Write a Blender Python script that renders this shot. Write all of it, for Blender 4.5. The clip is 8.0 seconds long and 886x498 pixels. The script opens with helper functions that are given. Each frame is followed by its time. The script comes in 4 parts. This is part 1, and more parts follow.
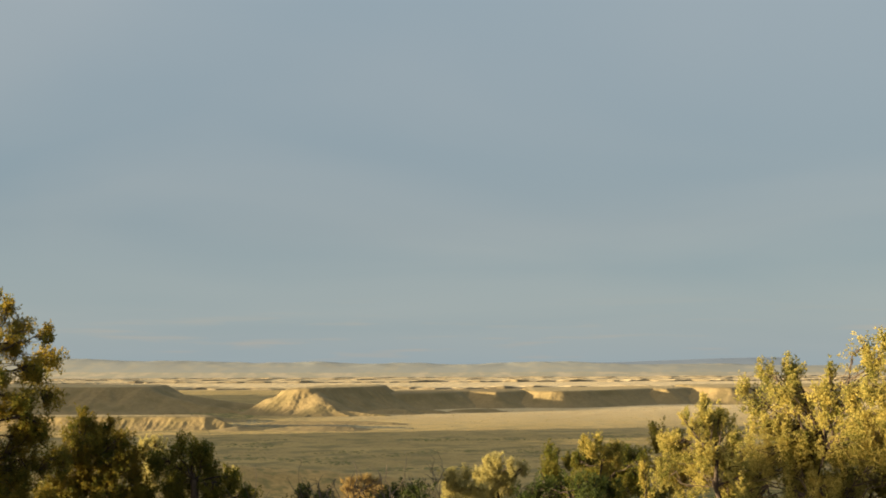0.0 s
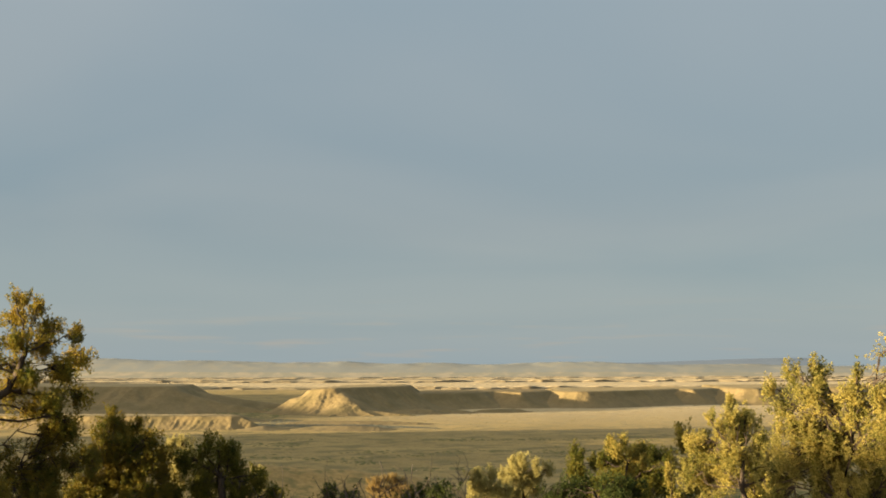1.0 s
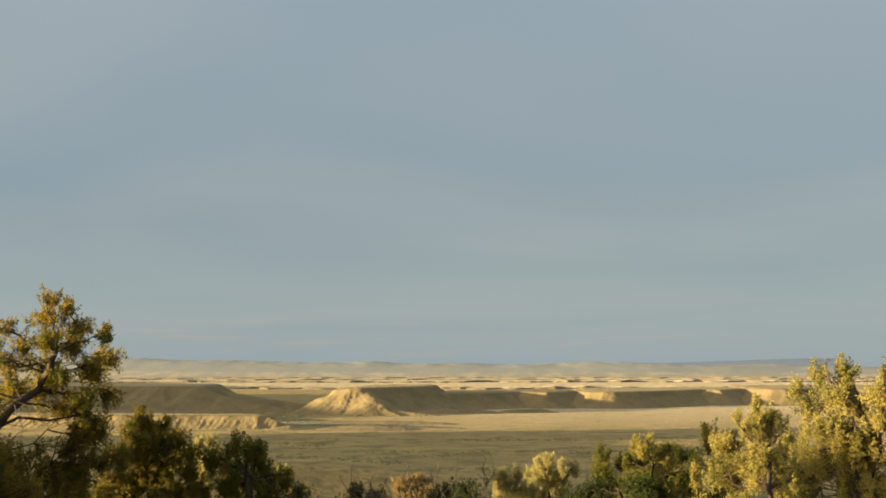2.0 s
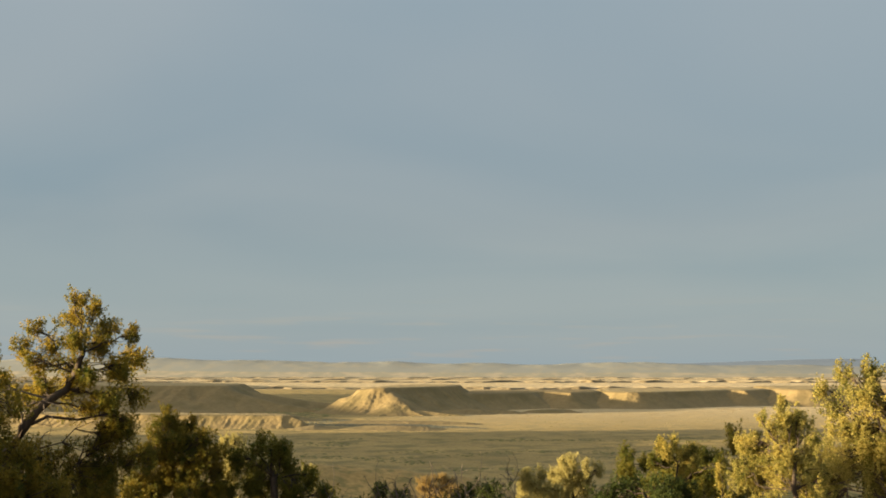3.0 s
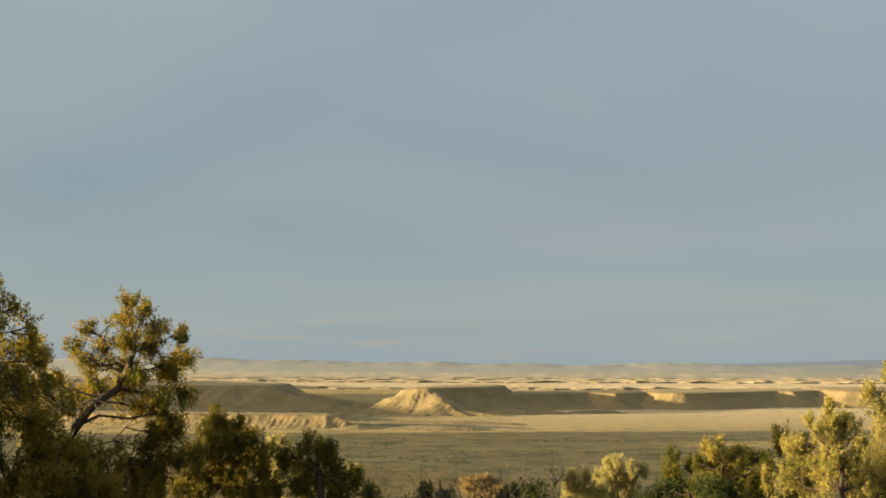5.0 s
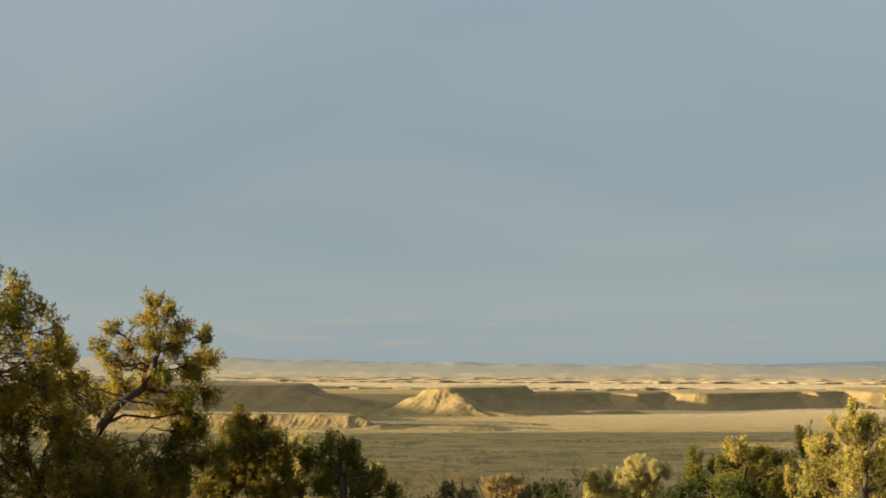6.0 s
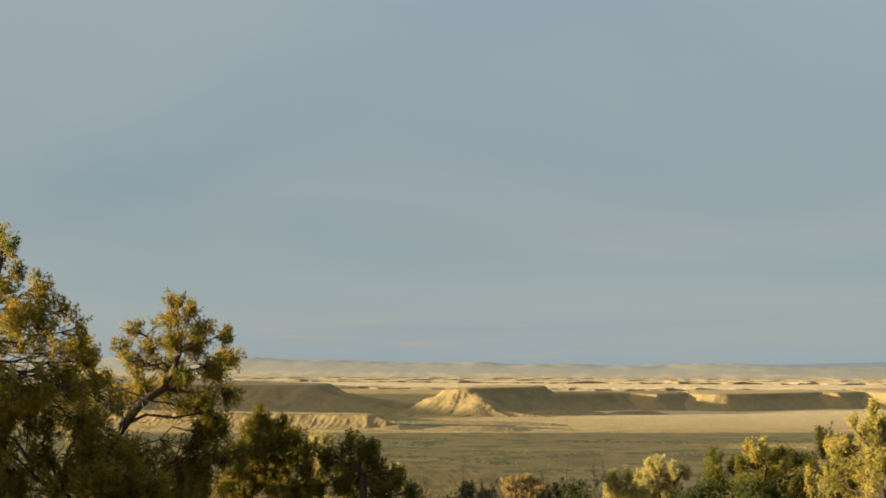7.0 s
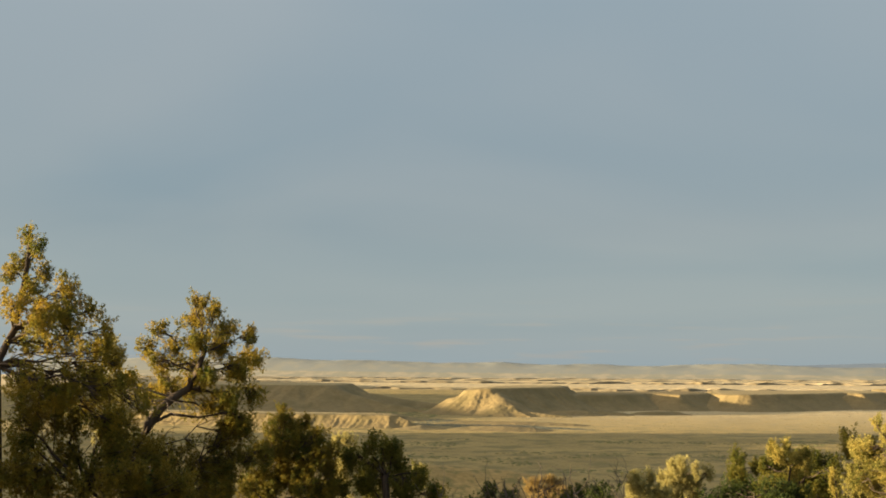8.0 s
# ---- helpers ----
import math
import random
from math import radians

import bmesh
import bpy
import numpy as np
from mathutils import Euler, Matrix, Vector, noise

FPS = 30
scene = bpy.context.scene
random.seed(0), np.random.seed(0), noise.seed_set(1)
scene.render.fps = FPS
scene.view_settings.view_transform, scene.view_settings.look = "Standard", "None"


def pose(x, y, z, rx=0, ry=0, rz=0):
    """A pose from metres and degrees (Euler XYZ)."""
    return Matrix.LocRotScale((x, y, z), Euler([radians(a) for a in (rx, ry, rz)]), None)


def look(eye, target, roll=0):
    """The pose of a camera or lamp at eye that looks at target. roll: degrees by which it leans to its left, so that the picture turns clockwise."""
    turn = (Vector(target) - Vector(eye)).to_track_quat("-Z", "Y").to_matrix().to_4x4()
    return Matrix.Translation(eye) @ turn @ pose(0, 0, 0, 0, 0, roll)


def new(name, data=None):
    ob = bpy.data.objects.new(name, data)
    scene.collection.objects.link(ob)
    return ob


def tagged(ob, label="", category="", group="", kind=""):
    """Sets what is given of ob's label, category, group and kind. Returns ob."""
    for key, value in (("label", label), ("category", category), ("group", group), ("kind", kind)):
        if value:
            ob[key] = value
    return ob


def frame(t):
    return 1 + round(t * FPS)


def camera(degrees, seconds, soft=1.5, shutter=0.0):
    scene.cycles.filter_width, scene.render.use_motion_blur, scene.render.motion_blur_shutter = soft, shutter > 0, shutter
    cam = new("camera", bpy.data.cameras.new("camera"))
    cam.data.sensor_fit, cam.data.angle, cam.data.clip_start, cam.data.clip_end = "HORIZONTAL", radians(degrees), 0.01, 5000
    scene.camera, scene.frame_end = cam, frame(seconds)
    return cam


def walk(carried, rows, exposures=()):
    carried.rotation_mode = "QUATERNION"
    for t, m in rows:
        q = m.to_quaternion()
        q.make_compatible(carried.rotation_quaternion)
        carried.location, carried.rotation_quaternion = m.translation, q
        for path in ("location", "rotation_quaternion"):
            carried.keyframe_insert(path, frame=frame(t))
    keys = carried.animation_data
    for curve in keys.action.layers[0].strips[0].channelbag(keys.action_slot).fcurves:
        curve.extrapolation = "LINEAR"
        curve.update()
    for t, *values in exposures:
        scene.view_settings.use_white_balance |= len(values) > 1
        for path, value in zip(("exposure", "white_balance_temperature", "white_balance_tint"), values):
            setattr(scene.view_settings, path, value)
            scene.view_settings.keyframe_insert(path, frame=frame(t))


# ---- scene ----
# A pan from a bluff over a dry valley with mesas, between junipers, in low evening sun.
EYE = 50.0
cam = camera(43.0, 8.0, soft=1.8)
# seconds, pan to the left, tilt up, lean; the tripod head slides a little backwards on the way
ROWS = [
    (0.0, -0.000, 5.799, 0.256), (0.5, 0.609, 5.801, 0.211), (1.0, 1.277, 5.804, 0.170), (1.5, 1.937, 5.806, 0.132),
    (3.0, 3.764, 5.813, 0.032), (3.5, 4.349, 5.815, 0.003), (4.0, 4.880, 5.818, -0.025), (4.5, 5.425, 5.820, -0.052),
    (6.0, 7.080, 5.827, -0.132), (6.5, 7.563, 5.829, -0.160), (7.0, 8.037, 5.831, -0.188), (7.5, 8.591, 5.833, -0.218),
    (8.0, 9.145, 5.836, -0.249),
]
SLIDE = (-0.002, -0.046, 0.002)
walk(cam, [(t, pose(SLIDE[0] * (t - 4), SLIDE[1] * (t - 4), EYE + SLIDE[2] * (t - 4), 90 + tilt, lean, pan)) for t, pan, tilt, lean in ROWS], exposures=[(0.0, 2.2), (8.0, 2.2)])

# ---- light: a low sun from the left under a thin high cloud sheet ----
SUN_ELEVATION, SUN_HEADING = 5.0, 12.0
sun = new("sun", bpy.data.lights.new("sun", "SUN"))
sun.data.energy, sun.data.angle, sun.data.color = 5.0, radians(0.9), (1.0, 0.79, 0.46)
se, sh = radians(SUN_ELEVATION), radians(SUN_HEADING)
sun.matrix_world = look((-200 * math.cos(sh), -200 * math.sin(sh), 50 + 200 * math.tan(se)), (0, 0, 50))

world = bpy.data.worlds.new("evening_sky")
scene.world = world
world.use_nodes = True
wn, wl = world.node_tree.nodes, world.node_tree.links
wn.clear()


def sky_node(kind, **values):
    n = wn.new(kind)
    for k, v in values.items():
        n.inputs[k].default_value = v
    return n


sky = wn.new("ShaderNodeTexSky")
sky.sky_type, sky.sun_disc = "NISHITA", False
sky.sun_elevation, sky.sun_rotation = se, radians(-90 - SUN_HEADING)
place = wn.new("ShaderNodeTexCoord")
split = wn.new("ShaderNodeSeparateXYZ")
wl.new(place.outputs["Generated"], split.inputs["Vector"])


def sky_math(op, a, b):
    n = wn.new("ShaderNodeMath")
    n.operation = op
    for k, v in enumerate((a, b)):
        if isinstance(v, float):
            n.inputs[k].default_value = v
        else:
            wl.new(v, n.inputs[k])
    return n.outputs["Value"]


# a cloud sheet at one height: the way to it grows towards the horizon
rise = sky_math("ADD", sky_math("ABSOLUTE", split.outputs["Z"], 0.0), 0.10)
flat = wn.new("ShaderNodeCombineXYZ")
wl.new(sky_math("DIVIDE", split.outputs["X"], rise), flat.inputs["X"])
wl.new(sky_math("DIVIDE", split.outputs["Y"], rise), flat.inputs["Y"])
flat.inputs["Z"].default_value = 3.7
clouds = sky_node("ShaderNodeTexNoise", Scale=0.5, Detail=3.5, Roughness=0.42, Distortion=0.5)
wl.new(flat.outputs["Vector"], clouds.inputs["Vector"])
cloud_ramp = wn.new("ShaderNodeValToRGB")
cloud_ramp.color_ramp.elements[0].position, cloud_ramp.color_ramp.elements[0].color = 0.31, (0.258, 0.344, 0.408, 1)
cloud_ramp.color_ramp.elements[1].position, cloud_ramp.color_ramp.elements[1].color = 0.71, (0.352, 0.404, 0.438, 1)
wl.new(clouds.outputs["Fac"], cloud_ramp.inputs["Fac"])
sky_part = wn.new("ShaderNodeBackground")
sky_part.inputs["Strength"].default_value = 0.06
wl.new(sky.outputs["Color"], sky_part.inputs["Color"])
cloud_part = wn.new("ShaderNodeBackground")
low_haze = wn.new("ShaderNodeMapRange")
low_haze.inputs["From Min"].default_value, low_haze.inputs["From Max"].default_value = 0.0, 0.12
low_haze.inputs["To Min"].default_value, low_haze.inputs["To Max"].default_value = 0.8, 0.0
wl.new(split.outputs["Z"], low_haze.inputs["Value"])
hazy = wn.new("ShaderNodeMix")
hazy.data_type = "RGBA"
wl.new(low_haze.outputs["Result"], hazy.inputs["Factor"])
wl.new(cloud_ramp.outputs["Color"], hazy.inputs["A"])
hazy.inputs["B"].default_value = (0.368, 0.464, 0.503, 1)
# thin warm streaks of cloud low over the horizon
streak_at = wn.new("ShaderNodeCombineXYZ")
wl.new(sky_math("MULTIPLY", split.outputs["X"], 9.0), streak_at.inputs["X"])
wl.new(sky_math("MULTIPLY", split.outputs["Y"], 2.0), streak_at.inputs["Y"])
wl.new(sky_math("MULTIPLY", split.outputs["Z"], 120.0), streak_at.inputs["Z"])
streaks = sky_node("ShaderNodeTexNoise", Scale=1.0, Detail=3.0)
wl.new(streak_at.outputs["Vector"], streaks.inputs["Vector"])
streak_ramp = wn.new("ShaderNodeMapRange")
streak_ramp.inputs["From Min"].default_value, streak_ramp.inputs["From Max"].default_value, streak_ramp.inputs["To Max"].default_value = 0.54, 0.68, 0.6
wl.new(streaks.outputs["Fac"], streak_ramp.inputs["Value"])
streak_low = wn.new("ShaderNodeMapRange")
streak_low.inputs["From Min"].default_value, streak_low.inputs["From Max"].default_value = 0.060, 0.020
wl.new(split.outputs["Z"], streak_low.inputs["Value"])
streaked = wn.new("ShaderNodeMix")
streaked.data_type = "RGBA"
wl.new(sky_math("MULTIPLY", streak_ramp.outputs["Result"], streak_low.outputs["Result"]), streaked.inputs["Factor"])
wl.new(hazy.outputs["Result"], streaked.inputs["A"])
streaked.inputs["B"].default_value = (0.47, 0.455, 0.42, 1)
# the cloud sheet is brighter and warmer round the low sun
toward = wn.new("ShaderNodeVectorMath")
toward.operation = "DOT_PRODUCT"
wl.new(place.outputs["Generated"], toward.inputs[0])
toward.inputs[1].default_value = (-math.cos(sh) * math.cos(se), -math.sin(sh) * math.cos(se), math.sin(se))
glow = wn.new("ShaderNodeMapRange")
glow.inputs["From Min"].default_value, glow.inputs["From Max"].default_value = 0.36, 1.0
wl.new(toward.outputs["Value"], glow.inputs["Value"])
lit_cloud = wn.new("ShaderNodeMix")
lit_cloud.data_type = "RGBA"
wl.new(glow.outputs["Result"], lit_cloud.inputs["Factor"])
wl.new(streaked.outputs["Result"], lit_cloud.inputs["A"])
lit_cloud.inputs["B"].default_value = (2.30, 1.88, 1.32, 1)
wl.new(lit_cloud.outputs["Result"], cloud_part.inputs["Color"])
overhead = sky_math("MULTIPLY", sky_math("MULTIPLY", split.outputs["Z"], split.outputs["Z"]), 1.3)
wl.new(sky_math("MULTIPLY", sky_math("ADD", overhead, 1.0), 0.197), cloud_part.inputs["Strength"])
sheet = wn.new("ShaderNodeMixShader")
sheet.inputs["Fac"].default_value = 0.90
wl.new(sky_part.outputs["Background"], sheet.inputs[1])
wl.new(cloud_part.outputs["Background"], sheet.inputs[2])
world_out = wn.new("ShaderNodeOutputWorld")
wl.new(sheet.outputs["Shader"], world_out.inputs["Surface"])


# ---- materials ----
def material(name, low, high, scale, stretch=(1, 1, 1), fine=8.0, rough=0.9, bump=0.0, bump_scale=20.0, island=0.0, translucent=0.0, third=None, third_scale=0.2, hazed_flats=None):
    """Two colours mixed by coarse and fine noise in object space, with a third in large stains, relief and piece-to-piece variation."""
    m = bpy.data.materials.new(name)
    m.use_nodes = True
    n, l = m.node_tree.nodes, m.node_tree.links
    bsdf = n["Principled BSDF"]
    bsdf.inputs["Roughness"].default_value = rough
    bsdf.inputs["Specular IOR Level"].default_value = 0.15
    co = n.new("ShaderNodeTexCoord")
    mp = n.new("ShaderNodeMapping")
    mp.inputs["Scale"].default_value = stretch
    l.new(co.outputs["Object"], mp.inputs["Vector"])
    big = n.new("ShaderNodeTexNoise")
    big.inputs["Scale"].default_value, big.inputs["Detail"].default_value = scale, 5.0
    small = n.new("ShaderNodeTexNoise")
    small.inputs["Scale"].default_value, small.inputs["Detail"].default_value = scale * fine, 6.0
    for t in (big, small):
        l.new(mp.outputs["Vector"], t.inputs["Vector"])
    add = n.new("ShaderNodeMath")
    add.operation = "MULTIPLY_ADD"
    add.inputs[1].default_value = 0.55
    l.new(small.outputs["Fac"], add.inputs[0])
    half = n.new("ShaderNodeMath")
    half.operation = "MULTIPLY"
    half.inputs[1].default_value = 0.45
    l.new(big.outputs["Fac"], half.inputs[0])
    l.new(half.outputs["Value"], add.inputs[2])
    value = add.outputs["Value"]
    if island:
        geo = n.new("ShaderNodeNewGeometry")
        isl = n.new("ShaderNodeMath")
        isl.operation = "MULTIPLY_ADD"
        isl.inputs[1].default_value = island
        l.new(geo.outputs["Random Per Island"], isl.inputs[0])
        l.new(value, isl.inputs[2])
        off = n.new("ShaderNodeMath")
        off.operation = "SUBTRACT"
        off.inputs[1].default_value = island / 2
        l.new(isl.outputs["Value"], off.inputs[0])
        value = off.outputs["Value"]
    ramp = n.new("ShaderNodeValToRGB")
    ramp.color_ramp.elements[0].position, ramp.color_ramp.elements[0].color = 0.32, (*low, 1)
    ramp.color_ramp.elements[1].position, ramp.color_ramp.elements[1].color = 0.68, (*high, 1)
    l.new(value, ramp.inputs["Fac"])
    colour = ramp.outputs["Color"]
    if third:
        stain = n.new("ShaderNodeTexNoise")
        stain.inputs["Scale"].default_value, stain.inputs["Detail"].default_value = third_scale, 7.0
        l.new(mp.outputs["Vector"], stain.inputs["Vector"])
        sr = n.new("ShaderNodeMapRange")
        sr.inputs["From Min"].default_value, sr.inputs["From Max"].default_value = 0.48, 0.62
        l.new(stain.outputs["Fac"], sr.inputs["Value"])
        mix = n.new("ShaderNodeMix")
        mix.data_type = "RGBA"
        l.new(sr.outputs["Result"], mix.inputs["Factor"])
        l.new(colour, mix.inputs["A"])
        mix.inputs["B"].default_value = (*third, 1)
        colour = mix.outputs["Result"]
    if hazed_flats:
        # farther ground turns pale: bare soil, with sunlight and haze put into the colour
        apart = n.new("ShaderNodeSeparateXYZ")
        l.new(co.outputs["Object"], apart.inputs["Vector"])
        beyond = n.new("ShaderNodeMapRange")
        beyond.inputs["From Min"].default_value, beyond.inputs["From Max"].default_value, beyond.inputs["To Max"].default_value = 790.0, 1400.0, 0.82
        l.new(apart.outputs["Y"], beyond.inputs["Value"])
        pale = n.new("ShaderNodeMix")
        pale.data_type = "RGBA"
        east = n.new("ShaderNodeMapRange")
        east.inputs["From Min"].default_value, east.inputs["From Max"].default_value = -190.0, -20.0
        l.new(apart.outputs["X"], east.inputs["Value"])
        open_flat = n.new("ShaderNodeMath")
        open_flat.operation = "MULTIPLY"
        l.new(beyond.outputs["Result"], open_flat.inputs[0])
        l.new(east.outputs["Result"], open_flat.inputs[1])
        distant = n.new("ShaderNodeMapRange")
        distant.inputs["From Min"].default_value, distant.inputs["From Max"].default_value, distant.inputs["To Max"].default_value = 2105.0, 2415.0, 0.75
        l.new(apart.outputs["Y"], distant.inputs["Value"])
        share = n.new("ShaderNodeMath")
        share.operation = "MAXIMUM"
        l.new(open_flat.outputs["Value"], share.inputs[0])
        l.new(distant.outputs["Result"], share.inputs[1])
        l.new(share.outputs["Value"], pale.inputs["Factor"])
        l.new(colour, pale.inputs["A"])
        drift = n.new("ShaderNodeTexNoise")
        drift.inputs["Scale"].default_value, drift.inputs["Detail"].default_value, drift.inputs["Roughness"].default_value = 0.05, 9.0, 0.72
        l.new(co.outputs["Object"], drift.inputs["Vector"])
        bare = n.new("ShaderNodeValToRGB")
        bare.color_ramp.elements[0].position, bare.color_ramp.elements[0].color = 0.36, (*(0.55 * c for c in hazed_flats), 1)
        bare.color_ramp.elements[1].position, bare.color_ramp.elements[1].color = 0.58, (*(1.08 * c for c in hazed_flats), 1)
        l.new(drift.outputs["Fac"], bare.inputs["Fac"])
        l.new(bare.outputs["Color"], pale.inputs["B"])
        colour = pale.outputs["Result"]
    l.new(colour, bsdf.inputs["Base Color"])
    if bump:
        relief = n.new("ShaderNodeTexNoise")
        relief.inputs["Scale"].default_value, relief.inputs["Detail"].default_value = bump_scale, 6.0
        l.new(mp.outputs["Vector"], relief.inputs["Vector"])
        b = n.new("ShaderNodeBump")
        b.inputs["Strength"].default_value, b.inputs["Distance"].default_value = 1.0, bump
        l.new(relief.outputs["Fac"], b.inputs["Height"])
        l.new(b.outputs["Normal"], bsdf.inputs["Normal"])
    if translucent:
        tr = n.new("ShaderNodeBsdfTranslucent")
        l.new(colour, tr.inputs["Color"])
        ms = n.new("ShaderNodeMixShader")
        ms.inputs["Fac"].default_value = translucent
        l.new(bsdf.outputs["BSDF"], ms.inputs[1])
        l.new(tr.outputs["BSDF"], ms.inputs[2])
        l.new(ms.outputs["Shader"], n["Material Output"].inputs["Surface"])
    return m


GRASS = material("dry_grass", (0.195, 0.142, 0.053), (0.37, 0.266, 0.101), 0.014, (1.0, 1.0, 1.0), 28.0, bump=0.6, bump_scale=1.2, third=(0.175, 0.137, 0.054), third_scale=0.05, hazed_flats=(0.60, 0.462, 0.270))
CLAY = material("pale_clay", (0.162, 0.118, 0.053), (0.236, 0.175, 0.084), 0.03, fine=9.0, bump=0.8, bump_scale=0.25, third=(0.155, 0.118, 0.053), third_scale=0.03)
# mesa tops: paler than the flanks, their sunlit tone put into the colour
CAP_SUNLIT = material("sunlit_mesa_top", (0.235, 0.178, 0.086), (0.345, 0.262, 0.130), 0.03, fine=9.0, bump=0.6, bump_scale=0.4)
# far scarp faces: clay darkened to offset the low sun that strikes them
FAR_FACE_DARK = material("far_face_dark", (0.115, 0.090, 0.053), (0.18, 0.142, 0.084), 0.03, fine=9.0, bump=0.8, bump_scale=0.25)
# far ranges: haze is mixed into these colours, near-sky grey above, tan below
HAZED_ROCK = material("hazed_rock", (0.208, 0.212, 0.196), (0.222, 0.222, 0.198), 0.004, (1, 0.4, 3.0), 6.0, third=(0.242, 0.232, 0.194), third_scale=0.02)
HAZED_FOOT = material("hazed_foot_slope", (0.235, 0.220, 0.170), (0.262, 0.238, 0.176), 0.004, (1, 0.4, 3.0), 6.0, third=(0.33, 0.280, 0.200), third_scale=0.02)
HAZED_BLUE = material("hazed_blue_range", (0.130, 0.162, 0.212), (0.142, 0.174, 0.222), 0.003, fine=6.0)
SOIL = material("brown_soil", (0.20, 0.135, 0.050), (0.38, 0.255, 0.095), 0.06, fine=9.0, bump=0.3, bump_scale=1.5, third=(0.17, 0.135, 0.05), third_scale=0.25)
SAGE = material("sagebrush", (0.11, 0.10, 0.038), (0.32, 0.24, 0.095), 0.05, fine=8.0, island=0.4)
SHADE_BAND = material("shade_band_brush", (0.085, 0.083, 0.057), (0.15, 0.138, 0.090), 0.05, fine=8.0, island=0.4)
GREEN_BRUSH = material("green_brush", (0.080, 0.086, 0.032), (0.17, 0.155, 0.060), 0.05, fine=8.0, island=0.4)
BARK = material("juniper_bark", (0.026, 0.019, 0.014), (0.085, 0.062, 0.046), 3.0, (1, 1, 0.2), 8.0, bump=0.012, bump_scale=14.0)
DEAD_WOOD = material("dead_wood", (0.055, 0.043, 0.036), (0.15, 0.12, 0.098), 3.0, (1, 1, 0.3), 8.0)
# juniper leaves in shaded and sunlit copies: the light is part of the colour
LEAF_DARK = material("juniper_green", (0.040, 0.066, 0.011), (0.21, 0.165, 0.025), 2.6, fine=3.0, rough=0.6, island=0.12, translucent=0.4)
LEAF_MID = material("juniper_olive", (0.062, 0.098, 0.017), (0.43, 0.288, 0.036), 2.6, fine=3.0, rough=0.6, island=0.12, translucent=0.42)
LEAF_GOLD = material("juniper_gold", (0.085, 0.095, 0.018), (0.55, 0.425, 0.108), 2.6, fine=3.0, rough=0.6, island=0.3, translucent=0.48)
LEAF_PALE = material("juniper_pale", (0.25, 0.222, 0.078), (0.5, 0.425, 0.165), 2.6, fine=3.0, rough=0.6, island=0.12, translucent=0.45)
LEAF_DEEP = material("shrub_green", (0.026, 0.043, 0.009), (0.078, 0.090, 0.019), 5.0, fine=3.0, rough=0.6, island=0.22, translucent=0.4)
LEAF_SHADED = material("juniper_shaded", (0.046, 0.075, 0.013), (0.28, 0.186, 0.024), 2.6, fine=3.0, rough=0.6, island=0.12, translucent=0.42)
LEAF_SUNLIT = material("juniper_sunlit", (0.108, 0.122, 0.024), (0.60, 0.480, 0.140), 2.6, fine=3.0, rough=0.6, island=0.3, translucent=0.52)
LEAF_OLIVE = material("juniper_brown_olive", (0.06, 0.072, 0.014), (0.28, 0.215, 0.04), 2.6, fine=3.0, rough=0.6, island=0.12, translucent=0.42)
LEAF_RUST = material("rust_leaves", (0.24, 0.165, 0.058), (0.38, 0.27, 0.1), 2.2, fine=5.0, rough=0.7, island=0.35, translucent=0.35)


# ---- mesh helpers ----
def mesh_of(name, verts, tris, mat, smooth=False):
    me = bpy.data.meshes.new(name)
    verts, tris = np.asarray(verts, dtype=np.float32), np.asarray(tris, dtype=np.int32)
    k = tris.shape[1]
    me.vertices.add(len(verts))
    me.vertices.foreach_set("co", verts.ravel())
    me.loops.add(tris.size)
    me.loops.foreach_set("vertex_index", tris.ravel())
    me.polygons.add(len(tris))
    me.polygons.foreach_set("loop_start", np.arange(0, tris.size, k, dtype=np.int32))
    me.polygons.foreach_set("use_smooth", np.full(len(tris), smooth))
    me.update(calc_edges=True)
    me.materials.append(mat)
    return me


def part(name, me, parent, label=""):
    ob = new(name, me)
    ob.parent = parent
    return tagged(ob, label)


def smooth01(a):
    a = np.clip(a, 0, 1)
    return a * a * (3 - 2 * a)


def value_noise(x, y, seed=0, octaves=4, gain=0.5):
    """Smooth lattice noise, -1 to 1, on arrays."""
    total, amp, norm = np.zeros_like(x, dtype=float), 1.0, 0.0
    for o in range(octaves):
        xi, yi = np.floor(x).astype(np.int64), np.floor(y).astype(np.int64)
        fx, fy = x - xi, y - yi
        fx, fy = fx * fx * (3 - 2 * fx), fy * fy * (3 - 2 * fy)

        def corner(i, j):
            h = (i * 374761393 + j * 668265263 + (seed + o) * 2147483) & 0xFFFFFFFF
            h = ((h ^ (h >> 13)) * 1274126177) & 0xFFFFFFFF
            return ((h ^ (h >> 16)) & 0xFFFF) / 32767.5 - 1.0
        a = corner(xi, yi) * (1 - fx) + corner(xi + 1, yi) * fx
        b = corner(xi, yi + 1) * (1 - fx) + corner(xi + 1, yi + 1) * fx
        total += amp * (a * (1 - fy) + b * fy)
        norm += amp
        amp *= gain
        x, y = x * 2.03 + 17.1, y * 2.03 + 5.7
    return total / norm


